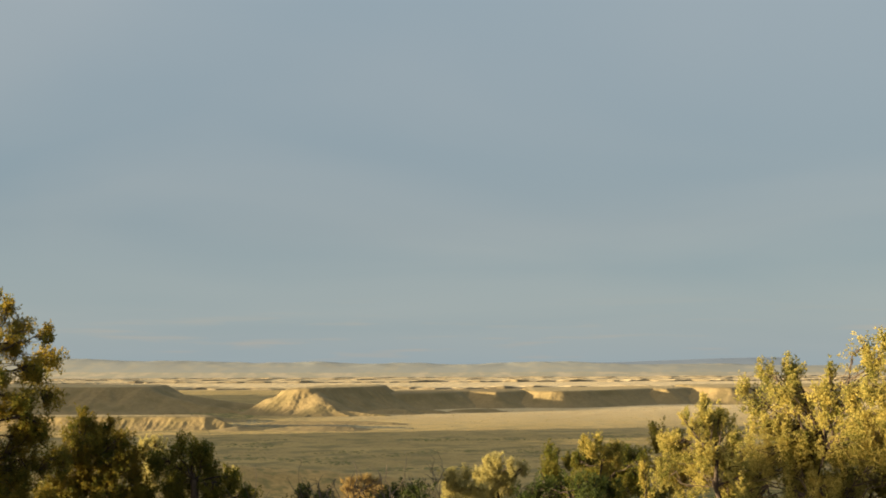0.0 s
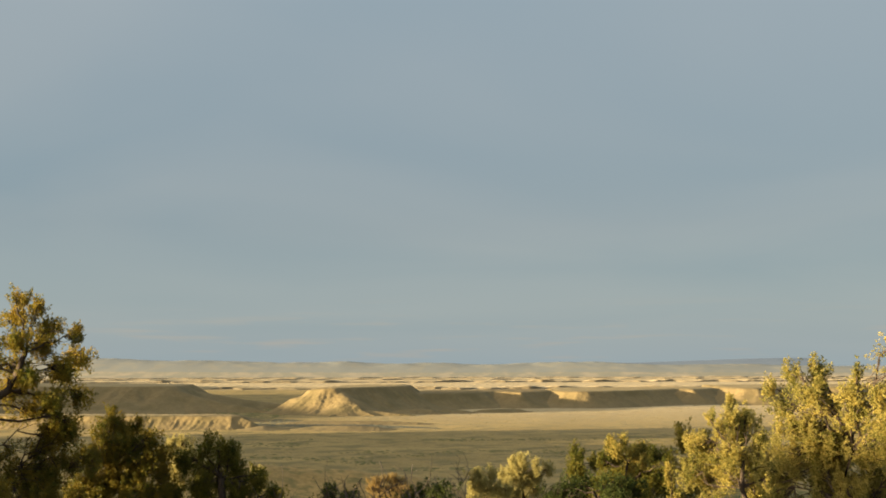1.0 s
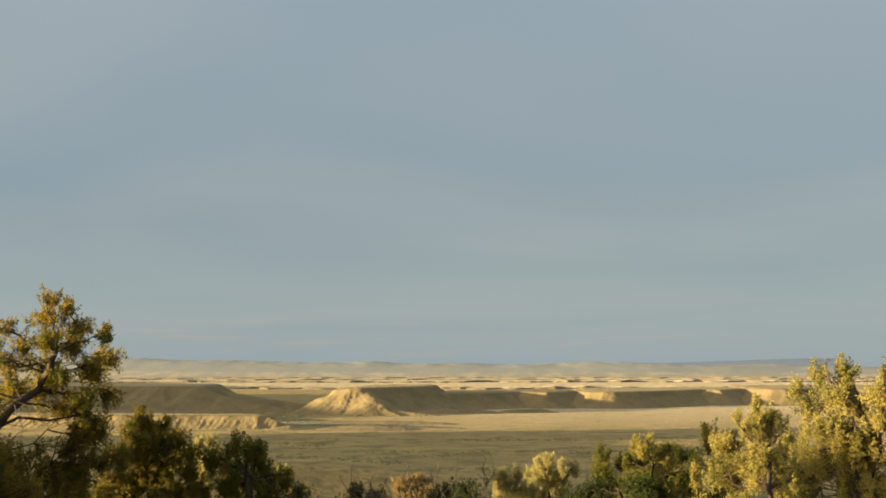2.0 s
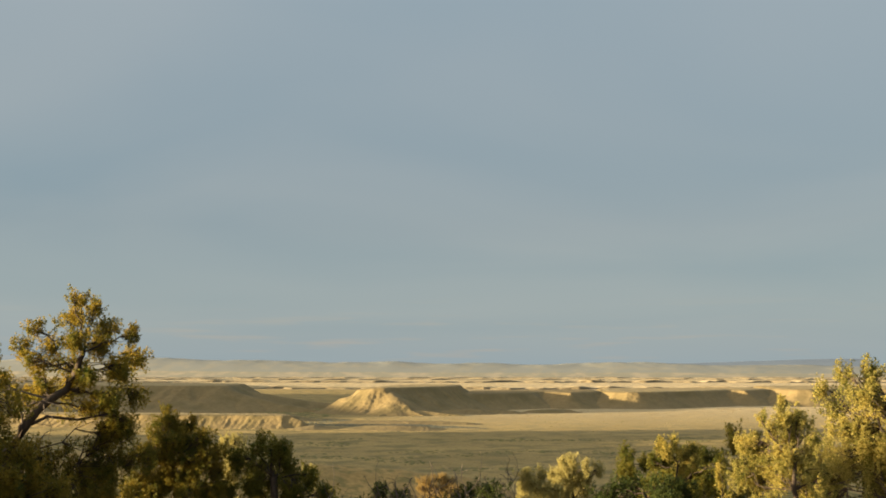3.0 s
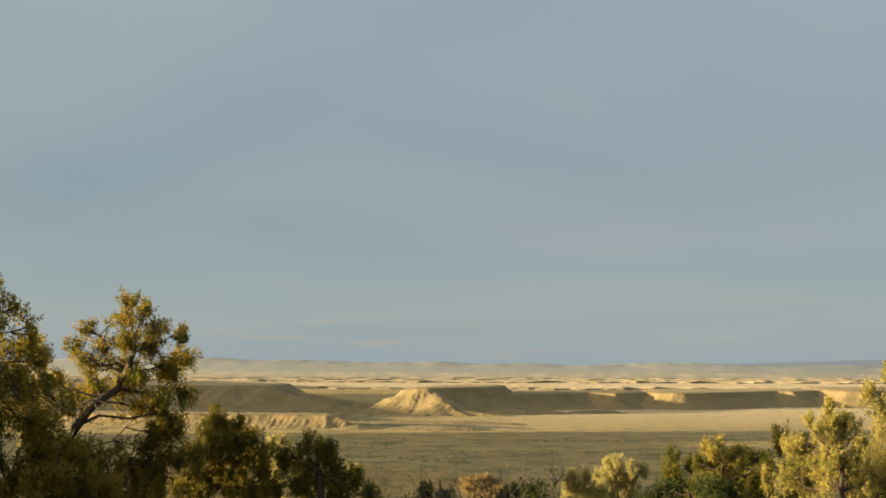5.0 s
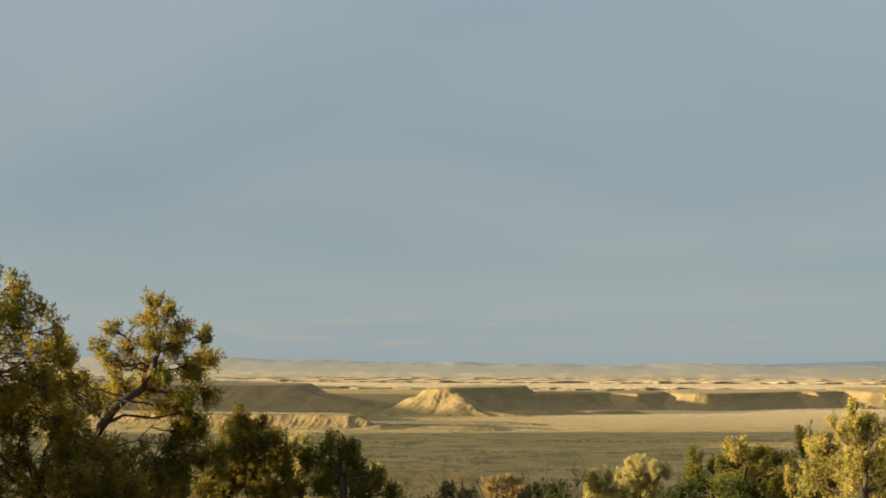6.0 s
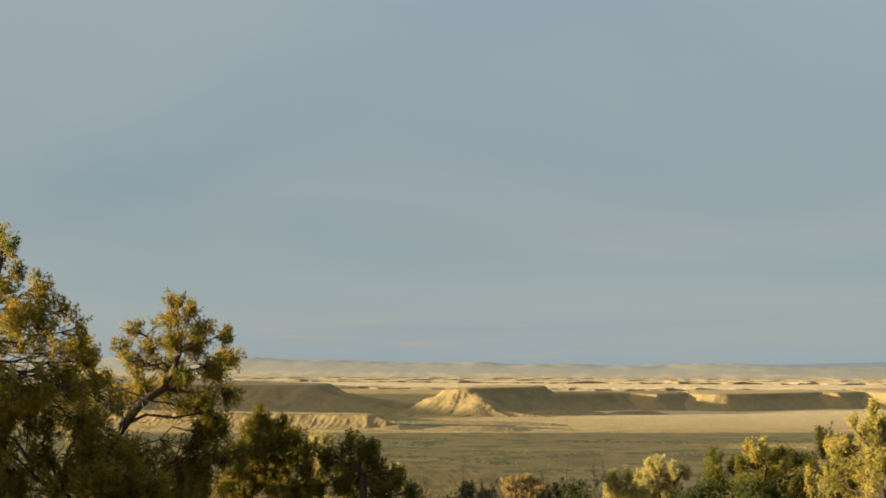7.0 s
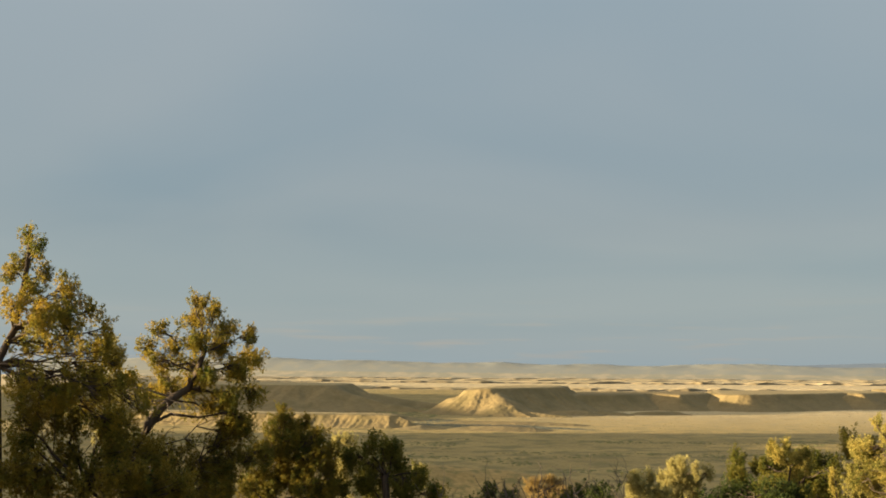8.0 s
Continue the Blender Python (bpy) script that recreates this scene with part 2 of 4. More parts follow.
# ---- ground: one sheet from the bluff to the horizon ----
def ground_height(x, y):
    x, y = np.asarray(x, dtype=float), np.asarray(y, dtype=float)
    r = np.hypot(x, y)
    # the far axis runs along the valley's length
    fy, y = y, (y + 0.0376 * x) / 1.238
    # the bluff falls away ahead of the camera and stays high behind it
    ahead = np.maximum(0.0, y + 0.15 * np.abs(x))
    side = np.sqrt(ahead ** 2 + 0.25 * np.minimum(np.abs(x), 60) ** 2)
    run = np.where(y > -3, np.maximum(np.hypot(x, y) * np.clip((y + 6) / 12, 0, 1), side), 0.0)
    bluff = 48.4 - 0.27 * np.maximum(0, np.minimum(run, 40) - 3) - 0.40 * np.maximum(0, run - 40)
    plain = 0.8 * value_noise(x / 130, y / 60, 3) * smooth01((r - 150) / 300) + 0.10 * value_noise(x / 9, y / 6, 9) * (r < 900)
    z = np.maximum(bluff, plain) + 0.05 * value_noise(x / 2.5, y / 2.5, 5) * (r < 60)
    # an unseen low bank beside the bluff, added sunward to shade the lower junipers
    crest = np.interp(fy, (-40, 5.0, 5.8, 6.6, 7.4, 8.4, 9.9, 10.6, 12, 13.4, 15, 17, 20), (52.0, 51.8, 51.4, 51.5, 51.5, 49.5, 49.5, 51.0, 50.7, 48.5, 48.35, 46.8, 44.5)) + 0.7 * value_noise(x / 5, fy / 1.0, 33, 3)
    share = np.exp(-((x + 25) / 7.0) ** 2) * smooth01((y + 34) / 14) * smooth01((24 - y) / 8)
    z = z + np.maximum(crest - z, 0) * share
    # unseen long hills added on the sunward side, their backs sloping like the light: one shades the near plain, one
    # the hollow between the mesas
    p = fy * math.cos(sh) - x * math.sin(sh) + 5 * value_noise(x / 160, fy / 90, 21)
    reach = np.interp(p, (380, 625, 640, 680, 722, 738, 820, 828, 985, 992, 1046, 1056, 1185, 1215, 1400, 1880, 1905), (420, 420, 140, 75, 90, 480, 520, -3000, -3000, -188, -182, -115, -85, 70, 70, -290, -3000))
    back = np.clip((reach - x) / math.cos(sh) * math.tan(se), 0, 260)
    row = smooth01((-x - 0.62 * fy - 60) / 60) * smooth01((x + 0.62 * fy + 390) / 150) * smooth01((p - 300) / 60) * smooth01((1990 - p) / 60)
    return np.maximum(z, back * row)


def build_ground():
    az = np.concatenate([np.linspace(-180, -45, 58), np.linspace(-44.5, 27, 220), np.linspace(28, 179, 62)])
    rad = np.concatenate([[0.0, 1.0, 2.0], np.geomspace(3, 40, 60), np.geomspace(41, 400, 46), np.geomspace(406, 1620, 150), np.geomspace(1630, 4950, 70)])
    a, r = np.meshgrid(np.radians(az), rad)
    x, y = r * np.sin(a), r * np.cos(a)
    z = ground_height(x, y)
    n_a, n_r = len(az), len(rad)
    i = np.arange(n_r - 1)[:, None] * n_a
    j = np.arange(n_a)[None, :]
    k = (j + 1) % n_a
    quads = np.stack([i + j, i + k, i + n_a + k, i + n_a + j], -1).reshape(-1, 4)
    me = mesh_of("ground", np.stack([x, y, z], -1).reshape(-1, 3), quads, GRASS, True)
    return tagged(new("ground", me), "dry grassy valley floor below a sloping bluff", "ground", kind="structure")


build_ground()


# ---- mesas, ridges and hills ----
def to_segment(x, y, a, b):
    """Distance to a line from a to b, and how far along it."""
    ex, ey = b[0] - a[0], b[1] - a[1]
    t = np.clip(((x - a[0]) * ex + (y - a[1]) * ey) / (ex * ex + ey * ey + 1e-9), 0, 1)
    return np.hypot(x - a[0] - t * ex, y - a[1] - t * ey), t


def inside_distance(x, y, ring):
    """Distance to a closed outline, positive inside, and the place along the outline."""
    best, within = np.full(x.shape, 1e9), np.zeros(x.shape, dtype=bool)
    arc, gone = np.zeros(x.shape), 0.0
    for a, b in zip(ring, ring[1:] + ring[:1]):
        d, t = to_segment(x, y, a, b)
        long = math.hypot(b[0] - a[0], b[1] - a[1])
        # round a corner the flutes fan out
        turn = np.arctan2(y - a[1] - t * (b[1] - a[1]), x - a[0] - t * (b[0] - a[0]))
        arc = np.where(d < best, gone + t * long + 9.0 * turn * ((t <= 0) | (t >= 1)), arc)
        best = np.minimum(best, d)
        gone += long
        within ^= ((a[1] > y) != (b[1] > y)) & (x < (b[0] - a[0]) * (y - a[1]) / (b[1] - a[1] + 1e-12) + a[0])
    return np.where(within, best, -best), arc


def landform(name, label, caps, spurs, step, seed, slope=0.55, gully=5.0, gully_size=11.0, category="mesa", mat=None, relief=0.5, dip=None):
    """A rise of clay. caps: (outline of a flat top, its height, its slope); spurs: crest lines of (x, y, height) that run down from it."""
    pts = [(p[0], p[1], top) for ring, top, _ in caps for p in ring] + [p for line in spurs for p in line]
    reach = [p[2] / slope * 1.5 + 6 for p in pts]
    x0, x1 = min(p[0] - d for p, d in zip(pts, reach)), max(p[0] + d for p, d in zip(pts, reach))
    y0, y1 = min(p[1] - d for p, d in zip(pts, reach)), max(p[1] + d for p, d in zip(pts, reach))
    nx, ny = int((x1 - x0) / step) + 2, int((y1 - y0) / step) + 2
    x, y = np.meshgrid(np.linspace(x0, x1, nx), np.linspace(y0, y1, ny))
    wx, wy = x + 4 * value_noise(x / 26, y / 26, seed + 1), y + 4 * value_noise(x / 26, y / 26, seed + 2)
    rill = np.abs(value_noise(wx / gully_size, wy / gully_size, seed, 3)) + 0.35 * np.abs(value_noise(wx / gully_size * 2.3, wy / gully_size * 2.3, seed + 9, 2))
    z = np.full(x.shape, -3.0)

    def flank(top, d, arc, steep):
        """Height at d metres outside a crest: steep below the lip, a long foot, cut by flutes."""
        run = top / steep
        flute = np.abs(value_noise(arc / gully_size, d / 60, seed + 3, 2)) * 1.5
        cut = gully * (0.9 - 0.4 * rill - 1.5 * flute) * smooth01(d / (0.35 * run + 1e-6))
        f = np.clip(1 - (d + cut) / (1.35 * run), 0, 1)
        return np.where(d <= 0, top, top * (0.62 * f ** 1.15 + 0.38 * f ** 2.6)) - 1.2 * (f <= 0)

    for ring, top, steep in caps:
        d, arc = inside_distance(wx, wy, ring)
        d = -d
        lip = top - 0.8 * smooth01(1 - (-d) / 9) * (d <= 0)
        z = np.maximum(z, np.where(d <= 0, lip, flank(top - 0.8, np.maximum(d, 0), arc, steep)))
    for line in spurs:
        lean = line[0][3] if len(line[0]) > 3 else slope
        for a, b in zip(line, line[1:]):
            d, t = to_segment(wx, wy, a, b)
            h = a[2] + (b[2] - a[2]) * t
            run = np.maximum(h / lean, 1.0)
            side = np.sign((wx - a[0]) * (b[1] - a[1]) - (wy - a[1]) * (b[0] - a[0]))
            flute = np.abs(value_noise(t * math.hypot(b[0] - a[0], b[1] - a[1]) / (0.6 * gully_size) + 31 * side, d / 40, seed + 13, 3)) * 1.5
            d = np.sqrt(d * d + (0.22 * run) ** 2) - 0.22 * run
            f = np.clip(1 - (d + 0.7 * gully * (0.9 - 0.4 * rill - 1.5 * flute) * smooth01(d / run)) / (1.25 * run), 0, 1)
            z = np.maximum(z, h * (0.75 * f + 0.25 * f ** 2.2) - 1.2 * (f <= 0))
    if dip is not None:
        z = np.where(z > 12, z - 0.08 * np.clip(dip - x, 0, 34) * smooth01((z - 12) / 10), z)
    body = z > 0.05
    z = z + relief * value_noise(x / 7, y / 7, seed + 5) * body * np.clip(z / 5, 0.1, 1)
    z = np.where(body, z, -2.0)
    near = body.copy()
    near[1:, :] |= body[:-1, :]
    near[:-1, :] |= body[1:, :]
    near[:, 1:] |= near[:, :-1].copy()
    near[:, :-1] |= near[:, 1:].copy()
    cell = near[:-1, :-1] & near[1:, 1:] & near[1:, :-1] & near[:-1, 1:]
    q = np.arange(ny - 1)[:, None] * nx + np.arange(nx - 1)[None, :]
    quads = np.stack([q, q + 1, q + nx + 1, q + nx], -1)[cell]
    used, index = np.unique(quads, return_inverse=True)
    verts = np.stack([x, y, z], -1).reshape(-1, 3)[used]
    quads = index.reshape(-1, 4)
    if category == "knoll":
        return tagged(new(name, mesh_of(name, verts, quads, mat or CLAY, True)), label, category)
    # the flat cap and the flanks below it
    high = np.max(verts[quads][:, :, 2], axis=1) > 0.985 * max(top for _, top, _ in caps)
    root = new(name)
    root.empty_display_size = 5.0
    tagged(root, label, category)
    for piece, faces, cover in (("cap", quads[high], CAP_SUNLIT), ("flank", quads[~high], mat or CLAY)):
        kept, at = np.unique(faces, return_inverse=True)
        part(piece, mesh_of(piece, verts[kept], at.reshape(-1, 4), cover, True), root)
    return root


def build_landforms():
    landform("mesa", "flat-topped clay butte with a sunlit rilled nose and a shaded face",
             [([(-166, 1154), (-160, 1143), (-147, 1135), (-132, 1134), (-120, 1147), (-108, 1166), (-86, 1200), (-66, 1230), (-66, 1320), (-130, 1316), (-160, 1210)], 26.0, 0.80),
              ([(-66, 1236), (-24, 1262), (16, 1296), (20, 1318), (30, 1330), (46, 1304), (62, 1290), (80, 1318), (98, 1350), (98, 1450), (-60, 1400)], 17.4, 0.62)],
             [[(-130, 1142, 24, 0.6), (-119, 1119, 17), (-110, 1103, 10.0), (-103, 1092, 5.5), (-88, 1078, 0.8)], [(-150, 1146, 25, 0.9), (-166, 1152, 22), (-176, 1153, 17.5), (-184, 1153, 12)],
              [(-146, 1116, 7), (-150, 1100, 4), (-158, 1090, 0.8)], [(-120, 1100, 6), (-128, 1086, 2.6), (-132, 1076, 0.5)], [(-96, 1098, 5), (-74, 1088, 3), (-52, 1080, 0.6)]],
             1.4, 11, slope=0.45, gully=1.6, gully_size=6.0, relief=0.3, dip=-138)
    landform("mesa", "low clay mesa with a sunlit nose and a long shaded face",
             [([(98, 1352), (104, 1318), (112, 1300), (124, 1290), (136, 1288), (170, 1316), (215, 1360), (262, 1410), (264, 1396), (273, 1386), (296, 1414), (318, 1442), (320, 1540), (106, 1500)], 18.0, 0.62)],
             [[(176, 1322, 13), (178, 1308, 5), (180, 1298, 1)], [(196, 1342, 14), (199, 1326, 6), (202, 1314, 1)], [(266, 1394, 17), (276, 1376, 9), (288, 1362, 1)]],
             1.8, 23, slope=0.6, gully=1.0, gully_size=9.0, relief=0.25)
    landform("mesa", "rounded pale clay mesa at the end of the scarp",
             [([(318, 1444), (322, 1404), (334, 1380), (348, 1374), (380, 1402), (424, 1440), (444, 1478), (450, 1440), (466, 1436), (642, 1560), (643, 1640), (330, 1600)], 19.2, 0.55)],
             [[(452, 1446, 16), (460, 1424, 6), (466, 1408, 1)]], 2.2, 29, slope=0.55, gully=1.0, gully_size=9.0)
    landform("mesa", "dark shaded mesa with a long sloping toe",
             [([(-640, 1247), (-480, 1211), (-352, 1187), (-312, 1203), (-318, 1312), (-460, 1393), (-640, 1401)], 27.0, 0.5)],
             [[(-316, 1198, 25), (-285, 1189, 16), (-245, 1179, 8), (-204, 1165, 2)], [(-300, 1249, 20), (-239, 1271, 8), (-179, 1281, 2)]], 3.0, 31, slope=0.5)
    landform("ridge", "low sunlit clay ridge with a fluted face",
             [([(-420, 905), (-300, 886), (-240, 882), (-186, 880), (-176, 886), (-182, 900), (-240, 915), (-420, 935)], 10.0, 0.75)],
             [[(-180, 884, 9.6), (-170, 879, 6), (-163, 874, 1)]],
             0.9, 41, slope=0.8, gully=0.8, gully_size=5.0, category="ridge", relief=0.3)
    for ring, top in (([(-68, 1140), (-52, 1132), (-34, 1130), (-36, 1140), (-54, 1152)], 4.6), ([(-28, 1152), (-18, 1144), (0, 1144), (-4, 1152), (-18, 1160)], 3.4), ([(14, 1166), (30, 1158), (56, 1166), (54, 1176), (26, 1178)], 3.4),
                      ([(-262, 1000), (-225, 988), (-200, 992), (-205, 1007), (-250, 1017)], 6.0), ([(-121, 868), (-91, 859), (-69, 863), (-79, 871), (-117, 877)], 3.0),
                      ([(-160, 870), (-156, 868), (-153, 871), (-157, 875)], 3.2), ([(-149, 948), (-89, 938), (-39, 940), (-59, 951), (-139, 960)], 2.4)):
        landform("knoll", "low sunlit swell of pale clay", [(ring, top, 0.3 if top > 3.3 else 0.16)], [], 1.2, 50 + int(top * 10), slope=0.3 if top > 3.3 else 0.16, gully=2.5 if top > 3.3 else 1.0, gully_size=6.0, category="knoll", relief=0.15)

    landform("spur", "brown brushy spur at the foot of the bluff", [([(-150, 329), (-96, 350), (-98, 373), (-150, 376)], 21.0, 0.42)],
             [[(-96, 351, 20.6), (-57, 365, 17.4), (-40, 367, 15.8), (-23, 369, 13.6), (-9, 369, 10.0), (13, 371, 2.0)]],
             1.6, 63, slope=0.42, gully=3.0, gully_size=9.0, category="knoll", mat=SOIL, relief=0.5)


build_landforms()


def scarp(dist, teeth, high, seed):
    """A low step of the far plain: a long flat back and a broken edge. teeth: (place across, width) of each face that runs off away from the sun."""
    teeth = sorted(teeth)
    knots = [(-2600, 40.0)]
    for x, w in teeth:
        if x > knots[-1][0] + 70:
            knots += [(knots[-1][0] + 35, knots[-1][1] + 22), (x - 30, 26.0)]
        knots += [(max(x, knots[-1][0] + 2), 0.0), (max(x, knots[-1][0] + 2) + w, 0.75 * w + 4)]
    knots.append((2600, 60.0))
    kx, ky = np.array(knots).T
    x = np.arange(-0.55 * dist, 0.40 * dist, 0.0021 * dist)
    lip = np.interp(x, kx, ky) + 10.0 * value_noise(x / 11, x * 0, seed, 4, 0.6) + 30 * value_noise(x / 260, x * 0, seed + 1, 2)
    rows = np.concatenate([np.linspace(-4, 9, 9), np.geomspace(12, 300, 14)])
    top = high * np.clip(0.75 + 0.7 * value_noise(x / 30, x * 0, seed + 2, 3), 0.1, 1.3)
    u = rows[:, None] + 0 * x[None, :]
    z = top * smooth01((u + 2) / 10) * smooth01((290 - u) / 220) - 0.3 + 0.25 * value_noise(x[None, :] / 20 + 0 * u, u / 14, seed + 3)
    verts = np.stack([x[None, :] + 0 * u, dist + lip[None, :] + u, z], -1).reshape(-1, 3)
    n, m = len(x), len(rows)
    q = np.arange(m - 1)[:, None] * n + np.arange(n - 1)[None, :]
    quads = np.stack([q, q + 1, q + n + 1, q + n], -1)
    root = new("scarp")
    root.empty_display_size = 10.0
    for piece, faces, mat in (("face", quads[:8], FAR_FACE_DARK), ("flat_top", quads[8:], GRASS)):
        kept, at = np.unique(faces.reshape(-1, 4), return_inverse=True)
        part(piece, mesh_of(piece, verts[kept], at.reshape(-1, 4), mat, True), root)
    return tagged(root, "low broken clay scarp across the far plain", "scarp", "scarps on the far plain")


def build_far_scarps():
    rng = np.random.RandomState(5)
    scarp(2180, [(-520, 50), (-440, 60), (-330, 22), (-292, 26), (-258, 15), (-225, 38), (-16, 28), (44, 34), (88, 11), (118, 22), (148, 7), (176, 24), (236, 52), (420, 40), (520, 24)], 5.0, 3)
    scarp(2950, [(-370, 40), (-300, 36), (-235, 18), (-195, 40), (-140, 18), (-90, 70), (52, 20), (96, 14), (195, 13), (245, 12), (330, 32), (450, 68), (590, 32), (700, 30)], 5.6, 8)
    for dist, count, high in ((3420, 26, 3.6), (3800, 30, 3.6)):
        scarp(dist, [(dist * (-0.5 + 0.9 * (k + rng.uniform(0.05, 0.7)) / count), rng.uniform(8, 44)) for k in range(count)], high, dist)


build_far_scarps()


def mountain_range(name, label, west, east, heights, mat, foot_mat, seed, rough=16.0):
    """A long far range from one end to the other: heights at even steps, with folded flanks towards the plain."""
    n, m = 420, 30
    t = np.linspace(0, 1, n)
    crest = np.interp(t, np.linspace(0, 1, len(heights)), heights)
    u = np.linspace(0, 1, m)[:, None]
    x = west[0] + (east[0] - west[0]) * t + 0 * u
    y = west[1] + (east[1] - west[1]) * t - 330 * (1 - u)
    ragged = rough * 0.5 * value_noise(x / 120, y / 90, seed, 5)
    fold = value_noise(x / 45, y / 60, seed + 1, 5, 0.6)
    z = crest[None, :] * (smooth01(u) * 0.9 + 0.1 * u) * (1 + 0.05 * fold * (1 - u)) + ragged * u ** 3 - 3 * (u <= 0)
    y = y + 12 * fold * u * (1 - u)
    q = np.arange(m - 1)[:, None] * n + np.arange(n - 1)[None, :]
    quads = np.stack([q, q + 1, q + n + 1, q + n], -1).reshape(-1, 4)
    verts = np.stack([x, y, z], -1).reshape(-1, 3)
    root = new(name)
    root.empty_display_size = 20.0
    tagged(root, label, "mountains")
    split = 11 * (n - 1)
    for piece, faces, cover in (("foot_slope", quads[:split], foot_mat), ("upper_slope", quads[split:], mat)):
        kept, at = np.unique(faces, return_inverse=True)
        part(piece, mesh_of(piece, verts[kept], at.reshape(-1, 4), cover, True), root)
    return root


mountain_range("mountain_range", "long mountain range with haze in its pale colour and light cliffs", (-2350, 4330), (1900, 4330), (66, 66, 68, 72, 71, 66, 62, 57, 54, 51, 49, 49, 53, 47, 43, 40, 38, 38, 38), HAZED_ROCK, HAZED_FOOT, 61)
mountain_range("mountain_range", "distant mountain range on the horizon with haze in its blue colour", (-100, 4780), (1440, 4780), (40, 45, 47, 47, 49, 50, 53, 58, 64, 68, 68), HAZED_BLUE, HAZED_BLUE, 71, 3.0)


def low_brush(name, label, x, y, wide, high, rng, mat):
    """Many small five-sided bushes, too small to count."""
    n = len(x)
    far = np.maximum(1.0, np.hypot(x, y) / 800)
    w, h = far * rng.uniform(*wide, n), far * rng.uniform(*high, n)
    z = ground_height(x, y)
    a = np.linspace(0, 2 * np.pi, 5, endpoint=False)
    jit = rng.uniform(0.7, 1.3, (n, 5))
    low = np.stack([x[:, None] + np.cos(a) * w[:, None] * jit, y[:, None] + np.sin(a) * w[:, None] * jit, np.repeat(z[:, None] - 0.1, 5, 1)], -1)
    mid = np.stack([x[:, None] + np.cos(a) * w[:, None] * jit * 0.85, y[:, None] + np.sin(a) * w[:, None] * jit * 0.85, np.repeat((z + h * 0.6)[:, None], 5, 1)], -1)
    top = np.stack([x, y, z + h], -1)[:, None]
    verts = np.concatenate([low, mid, top], 1).reshape(-1, 3)
    tri = [t for k in range(5) for t in ((k, (k + 1) % 5, 5 + (k + 1) % 5), (k, 5 + (k + 1) % 5, 5 + k), (5 + k, 5 + (k + 1) % 5, 10))]
    faces = (np.arange(n)[:, None, None] * 11 + np.array(tri)[None]).reshape(-1, 3)
    tagged(new(name, mesh_of(name, verts, faces, mat)), label, "brush", kind="stuff")


def build_sagebrush():
    """Low scattered brush over the plain."""
    rng = np.random.RandomState(12)
    n = 6000
    az = np.radians(rng.uniform(-33, 24, n))
    d = np.where(rng.uniform(0, 1, n) < 0.40, rng.uniform(410, 795, n), 755 * (1550 / 755.0) ** rng.uniform(0, 1, n))
    x, y = d * np.sin(az), d * np.cos(az)
    keep = value_noise(x / 60, y / 40, 77) + rng.uniform(-0.5, 0.5, n) > -0.1
    low_brush("sagebrush", "low dry sagebrush scattered over the valley floor", x[keep], y[keep], (0.25, 0.7), (0.10, 0.32), rng, SAGE)
    # thick grey-green brush added to darken the shadow band behind the ridge
    n = 3000
    along = rng.uniform(0, 1, n) ** 0.8
    x = -178 + 150 * along + rng.normal(0, 3, n)
    y = 968 - 92 * along + rng.uniform(-1, 1, n) * (60 - 57 * along) + 6 * value_noise(x / 20, x * 0, 91, 3)
    low_brush("sagebrush", "thick grey-green brush added to darken the shaded band behind a ridge", x, y, (0.8, 1.6), (0.08, 0.2), rng, SHADE_BAND)
    # dark low brush added over the hollow between the mesas to deepen its shade
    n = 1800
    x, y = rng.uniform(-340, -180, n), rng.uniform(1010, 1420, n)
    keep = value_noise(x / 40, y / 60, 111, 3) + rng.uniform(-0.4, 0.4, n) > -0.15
    low_brush("brush", "dark low brush added to deepen the shade in a hollow", x[keep], y[keep], (0.9, 2.4), (0.1, 0.3), rng, GREEN_BRUSH)
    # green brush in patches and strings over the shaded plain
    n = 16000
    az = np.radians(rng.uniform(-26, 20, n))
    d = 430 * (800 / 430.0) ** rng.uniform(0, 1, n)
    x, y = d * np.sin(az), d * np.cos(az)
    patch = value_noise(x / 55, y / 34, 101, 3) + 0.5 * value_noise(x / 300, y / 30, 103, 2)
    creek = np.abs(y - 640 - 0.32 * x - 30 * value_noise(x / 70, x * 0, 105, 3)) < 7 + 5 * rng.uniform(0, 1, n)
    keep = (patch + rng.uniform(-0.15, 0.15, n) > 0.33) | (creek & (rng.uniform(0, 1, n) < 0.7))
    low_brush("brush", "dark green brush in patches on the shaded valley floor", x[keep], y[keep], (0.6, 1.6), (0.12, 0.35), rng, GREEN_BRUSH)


build_sagebrush()


# ---- junipers ----
def tube(points, radii, sides=6):
    """A tapered tube along points."""
    p, r = np.array(points, dtype=float), np.array(radii, dtype=float)
    d = np.gradient(p, axis=0)
    d /= np.linalg.norm(d, axis=1)[:, None] + 1e-9
    ref = np.where(np.abs(d[:, 2:3]) > 0.9, np.array([[1.0, 0, 0]]), np.array([[0, 0, 1.0]]))
    u = np.cross(d, ref)
    u /= np.linalg.norm(u, axis=1)[:, None] + 1e-9
    v = np.cross(d, u)
    a = np.linspace(0, 2 * np.pi, sides, endpoint=False)
    ring = p[:, None] + r[:, None, None] * (np.cos(a)[None, :, None] * u[:, None] + np.sin(a)[None, :, None] * v[:, None])
    n = len(p)
    i = np.arange(n - 1)[:, None] * sides
    j = np.arange(sides)[None, :]
    k = (j + 1) % sides
    q = np.stack([i + j, i + k, i + sides + k, i + sides + j], -1).reshape(-1, 4)
    return ring.reshape(-1, 3), q


